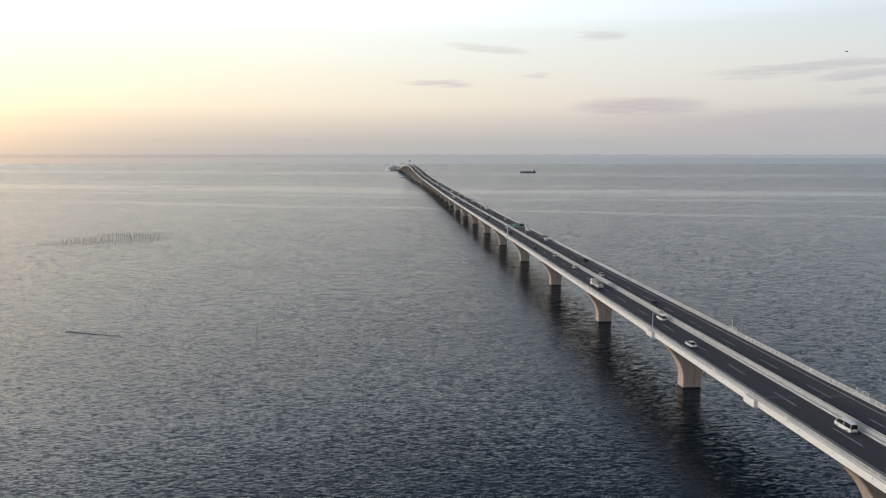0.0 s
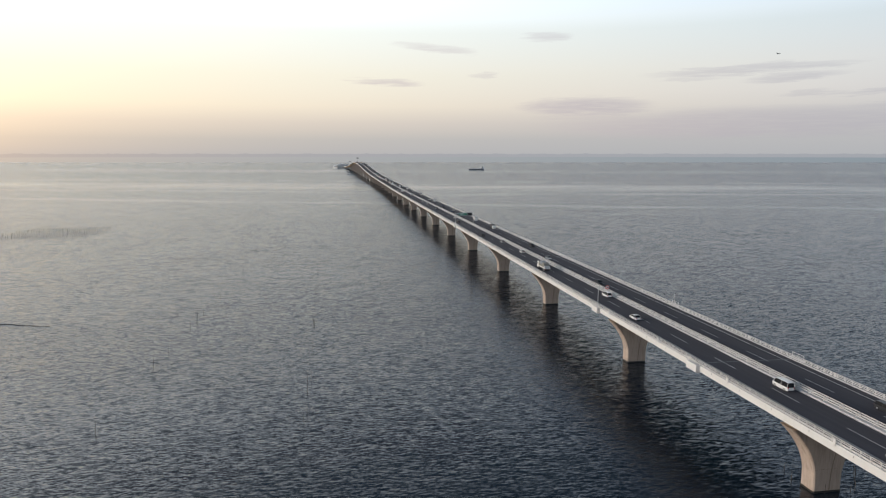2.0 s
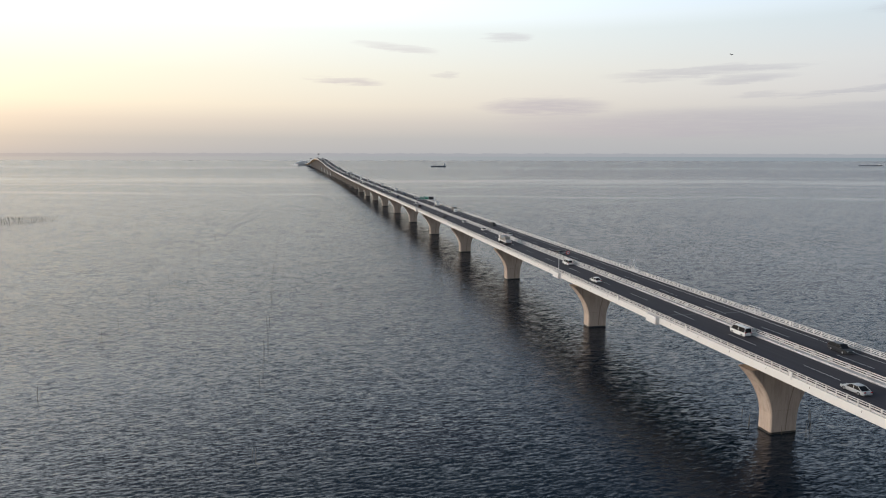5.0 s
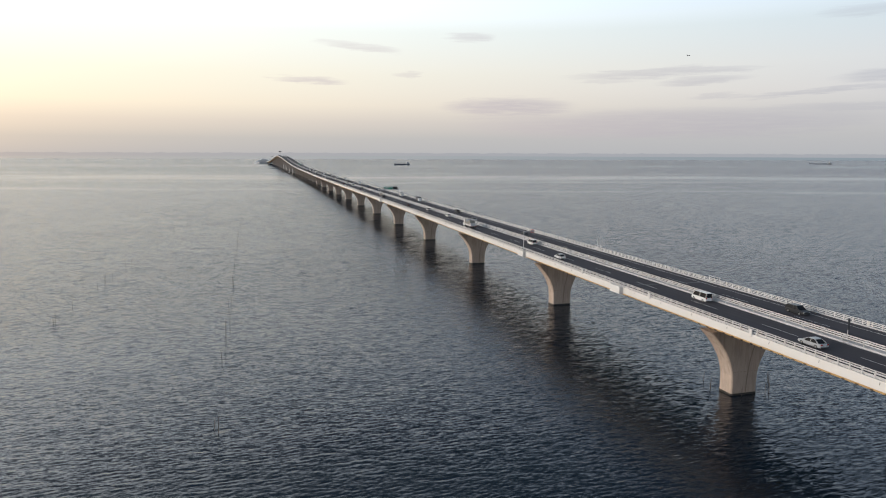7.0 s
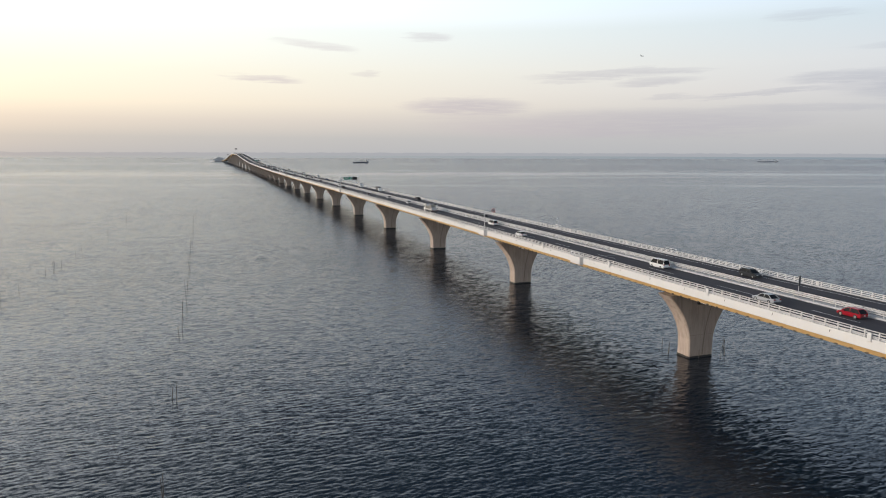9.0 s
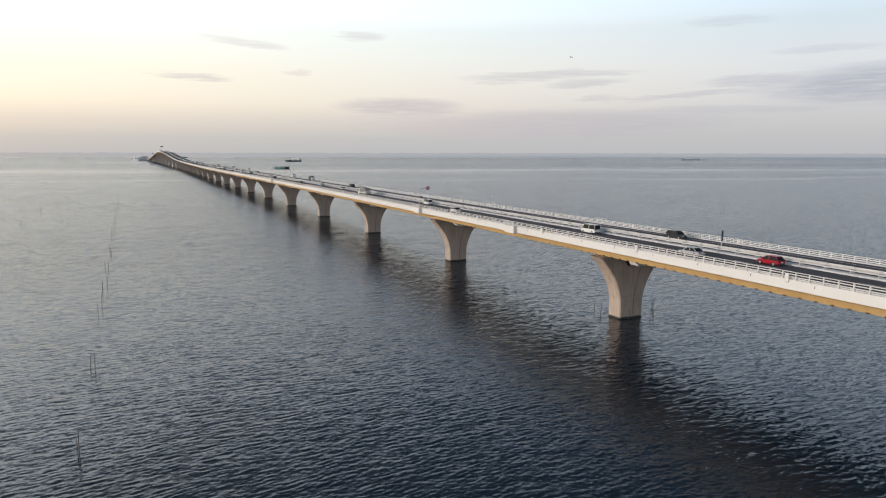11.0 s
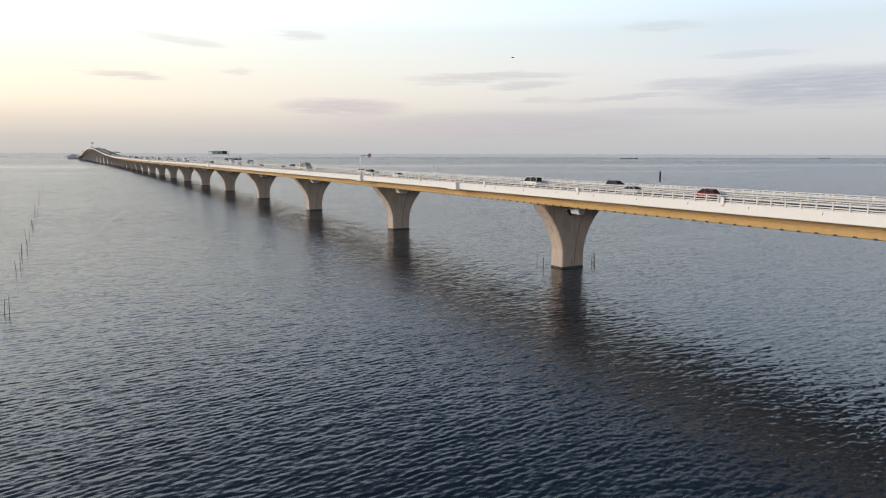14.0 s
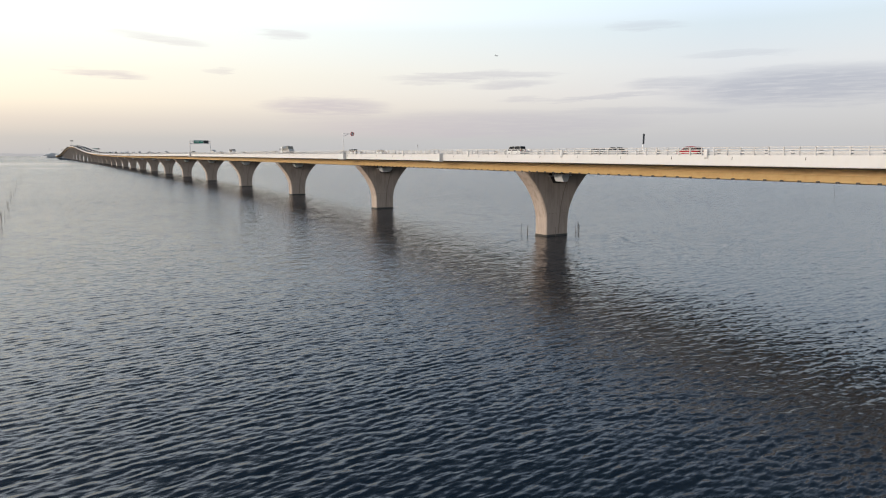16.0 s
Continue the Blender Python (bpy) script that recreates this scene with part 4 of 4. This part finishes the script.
for x, y in ((184, 36), (277, 97), (236, 64)):
    o = new("net_pole", rnd.choice(POLES))
    tagged(o, "thin dark bamboo net pole standing in the sea", "pole", "fishing net poles")
    o.matrix_basis = pose(x, y, 0, 0, 0, rnd.uniform(0, 360))
STAKE = pole_mesh(2.0, (0.1, 0.05))
for x, y in ((0.4, 5.0), (-0.6, 1.4), (-1.6, 0.4), (2.0, -4.4), (7.4, -4.6), (8.6, -4.2), (11.2, -1.2), (12.6, 0.2), (13.4, 1.4)):
    o = new("mooring_stake", STAKE)
    tagged(o, "thin dark stake beside the pier foot", "pole", "stakes round the pier")
    o.matrix_basis = pose(x, y, 0, 0, 0, rnd.uniform(0, 360))
# a field of short net stakes further out
verts, faces = [], []
base = [v.co.copy() for v in STAKE.vertices]
polys = [tuple(p.vertices) for p in STAKE.polygons]
for v in range(5):
    for i in range(56):
        u = (i + 0.5 * (v % 2)) / 56
        if (u < 0.10 or u > 0.86) and v > 2 or rnd.random() < 0.06:
            continue
        p = Vector((-366 + 86 * u + 3.0 * v + rnd.uniform(-0.4, 0.4), 434 + 14.5 * v + 10 * u + rnd.uniform(-1.5, 1.5), 0))
        k = len(verts)
        h = rnd.uniform(0.6, 0.9)
        verts += [p + Vector((q.x * 2.6, q.y * 2.6, q.z * h)) for q in base]
        faces += [tuple(k + j for j in f) for f in polys]
me = bpy.data.meshes.new("stake_field")
me.from_pydata(verts, [], faces)
me.materials.append(BAMBOO)
tagged(new("stake_field", me), "field of many short dark net stakes in the sea", "stakes", kind="stuff")
# a string of dark floats
g = thing("float_line", "string of dark floats lying on the water", "floats")
for i in range(22):
    u = i / 21
    bm = bmesh.new()
    c = Vector((-219 + 24 * u, 161 - 9 * u + 0.4 * math.sin(i), 0.10))
    tube(bm, c - Vector((0.42, 0.1, 0)), c + Vector((0.42, -0.1, 0)), 0.12 if i < 13 else 0.08, sides=8)
    part("float", bm, DARK, g)

# ---------------------------------------------------------------- ships, island, aircraft


def cargo_ship(at, length, label, low=False):
    g = thing("cargo_ship", label, "ship", "ships in the bay", at=at)
    b, l = length * 0.085, length / 2
    bm = bmesh.new()
    d = 3.2 if low else 4.6
    secs = []
    for y, w, z0, z1 in ((-l, 0.75, 1.0, d * 0.95), (-l * 0.9, 0.95, -1, d * 0.9), (-l * 0.4, 1, -1, d * 0.8), (l * 0.5, 1, -1, d * 0.8), (l * 0.82, 0.7, -1, d), (l, 0.08, 0.2, d * 1.25)):
        secs.append([(-b * w * 0.8, y, z0), (b * w * 0.8, y, z0), (b * w, y, z1), (-b * w, y, z1)])
    loft(bm, secs)
    part("hull", bm, HULL, g, "dark blue-grey hull")
    bm = bmesh.new()
    hh = 4.5 if low else 9.0
    box(bm, -b * 0.8, b * 0.8, -l * 0.88, -l * 0.62, d * 0.85, d * 0.85 + hh * 0.6, 0.2)
    box(bm, -b * 0.9, b * 0.9, -l * 0.84, -l * 0.68, d * 0.85 + hh * 0.6, d * 0.85 + hh * 0.85)
    part("deckhouse", bm, DECKHOUSE, g, "pale deckhouse")
    bm = bmesh.new()
    tube(bm, (0, -l * 0.80, d + hh * 0.5), (0, -l * 0.82, d + hh * 1.15), 1.1, 0.9, 10)
    part("funnel", bm, HULL, g)
    for y, h in ((-l * 0.2, 6.5), (l * 0.35, 6.5), (l * 0.8, 5.0)):
        if low and y < l * 0.7:
            continue
        bm = bmesh.new()
        tube(bm, (0, y, d * 0.7), (0, y, d + h), 0.35, 0.2, 6)
        tube(bm, (0, y, d + h * 0.4), (0, y + l * 0.22, d + h * 0.9), 0.22, 0.15, 6)
        part("mast", bm, DARK, g)
    for i in range(2 if low else 3):
        bm = bmesh.new()
        y = -l * 0.5 + i * l * 0.42
        box(bm, -b * 0.65, b * 0.65, y, y + l * 0.34, d * 0.75, d * 0.75 + (0.8 if low else 1.6), 0.15)
        part("hatch", bm, HULL if low else DARK, g)
    return g


cargo_ship(pose(470, 2420, 0, 0, 0, 92), 62, "small dark cargo ship with a pale deckhouse at sea")
cargo_ship(pose(2440, 2350, 0, 0, 0, 52), 92, "long low dark barge under way at sea", low=True)
cargo_ship(pose(3960, 2220, 0, 0, 0, 40), 70, "far low dark barge on the horizon", low=True)


def island():
    g = thing("artificial_island", "grey artificial island with ship-like terraces and a mast", "island")
    cx, cy = -42.0, 2900.0
    bm = bmesh.new()
    secs = []
    for y, w in ((cy - 110, 0.55), (cy - 80, 0.95), (cy, 1.0), (cy + 250, 1.0), (cy + 300, 0.5)):
        secs.append([(cx - 44 * w, y, -2), (cx + 52 * w, y, -2), (cx + 44 * w, y, 6.5), (cx - 36 * w, y, 6.5)])
    loft(bm, secs)
    part("revetment", bm, ROCK, g, "dark stone revetment round the island")
    for i, (w, d0, z0, z1) in enumerate(((30, -60, 6.5, 10.0), (24, -45, 10.0, 13.0), (17, -28, 13.0, 15.8), (9, 0, 15.8, 18.5))):
        bm = bmesh.new()
        box(bm, cx - w, cx + w, cy + d0, cy + 180, z0, z1 - 1.6, 0.3)
        t = part("terrace", bm, DECKHOUSE, g, "grey glazed storey")
        bm = bmesh.new()
        box(bm, cx - w - 1.5, cx + w + 1.5, cy + d0 - 2, cy + 182, z1 - 1.6, z1)
        bevel(bm, 0.3, 1)
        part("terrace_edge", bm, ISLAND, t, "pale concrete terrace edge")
    for x, y, h in ((cx + 34, cy - 20, 30), (cx - 8, cy + 60, 36)):
        bm = bmesh.new()
        tube(bm, (x, y, 6), (x, y, h), 1.0, 0.5, 8)
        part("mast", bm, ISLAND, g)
    bm = bmesh.new()
    tube(bm, (cx + 30, cy - 20, 30), (cx + 38, cy - 20, 30), 1.2, 1.2, 8)
    part("sign_board", bm, DARK, g)


island()
for x, y, l in ((-22, 2330, 34), (-27, 2150, 22), (-30, 1930, 28)):
    bm = bmesh.new()
    loft(bm, [[(-2.2 * w, t * l / 2, -0.3), (2.2 * w, t * l / 2, -0.3), (2.6 * w, t * l / 2, 1.1), (-2.6 * w, t * l / 2, 1.1)] for t, w in ((-1, 0.7), (-0.8, 1), (0.7, 1), (1, 0.3))])
    o = part("work_barge", bm, HULL)
    tagged(o, "low dark work barge moored beside the bridge", "barge", "barges beside the bridge")
    o.matrix_basis = pose(x, y, 0, 0, 0, 84)


def airliner():
    az, el, d = radians(36.0), radians(7.75), 4300.0
    g = thing("airliner", "small distant passenger aircraft against the sky", "aircraft", at=pose(-88 + d * math.cos(el) * math.sin(az), -106 + d * math.cos(el) * math.cos(az), 43 + d * math.sin(el), 4, 0, -62))
    bm = bmesh.new()
    loft(bm, [[(r * math.cos(a * math.pi / 4), y, z + r * math.sin(a * math.pi / 4)) for a in range(8)] for y, r, z in ((-18, 0.5, 1.2), (-12, 1.6, 0.3), (8, 2.0, 0), (15, 1.7, -0.2), (18.5, 0.4, -0.6))])
    part("fuselage", bm, DARK, g, smooth=True)
    for k in (-1, 1):
        bm = bmesh.new()
        loft(bm, [[(0, 4, -0.9), (0, -3, -0.9), (0, -3, -0.5), (0, 4, -0.4)], [(k * 17, -4.5, 0.9), (k * 17, -6.5, 0.9), (k * 17, -6.5, 1.05), (k * 17, -4.5, 1.05)]])
        part("wing", bm, DARK, g)
        bm = bmesh.new()
        loft(bm, [[(0, -13, 1.0), (0, -17, 1.0), (0, -17, 1.3), (0, -13, 1.3)], [(k * 6.5, -16.5, 1.4), (k * 6.5, -18, 1.4), (k * 6.5, -18, 1.5), (k * 6.5, -16.5, 1.5)]])
        part("tailplane", bm, DARK, g)
        bm = bmesh.new()
        tube(bm, (k * 5.6, 3.2, -1.6), (k * 5.6, -0.6, -1.5), 1.0, 0.7, 10)
        part("engine", bm, DARK, g)
    bm = bmesh.new()
    loft(bm, [[(-0.2, -11.5, 1.5), (0.2, -11.5, 1.5), (0.2, -17, 1.5), (-0.2, -17, 1.5)], [(-0.1, -16.5, 7.4), (0.1, -16.5, 7.4), (0.1, -18.6, 7.4), (-0.1, -18.6, 7.4)]])
    part("fin", bm, DARK, g)


airliner()


def hump_mast(y):
    g = thing("tall_mast", "tall thin mast with a dark board over the far hump", "mast")
    a = on(y, -5.0, 0.0)
    bm = bmesh.new()
    tube(bm, a, a + Vector((0, 0, 14)), 0.3, 0.2, 8)
    part("pole", bm, DARK, g)
    bm = bmesh.new()
    box(bm, a.x - 3.4, a.x + 3.4, a.y - 0.3, a.y + 0.3, a.z + 12.8, a.z + 15.4)
    part("board", bm, DARK, g)


hump_mast(1950)
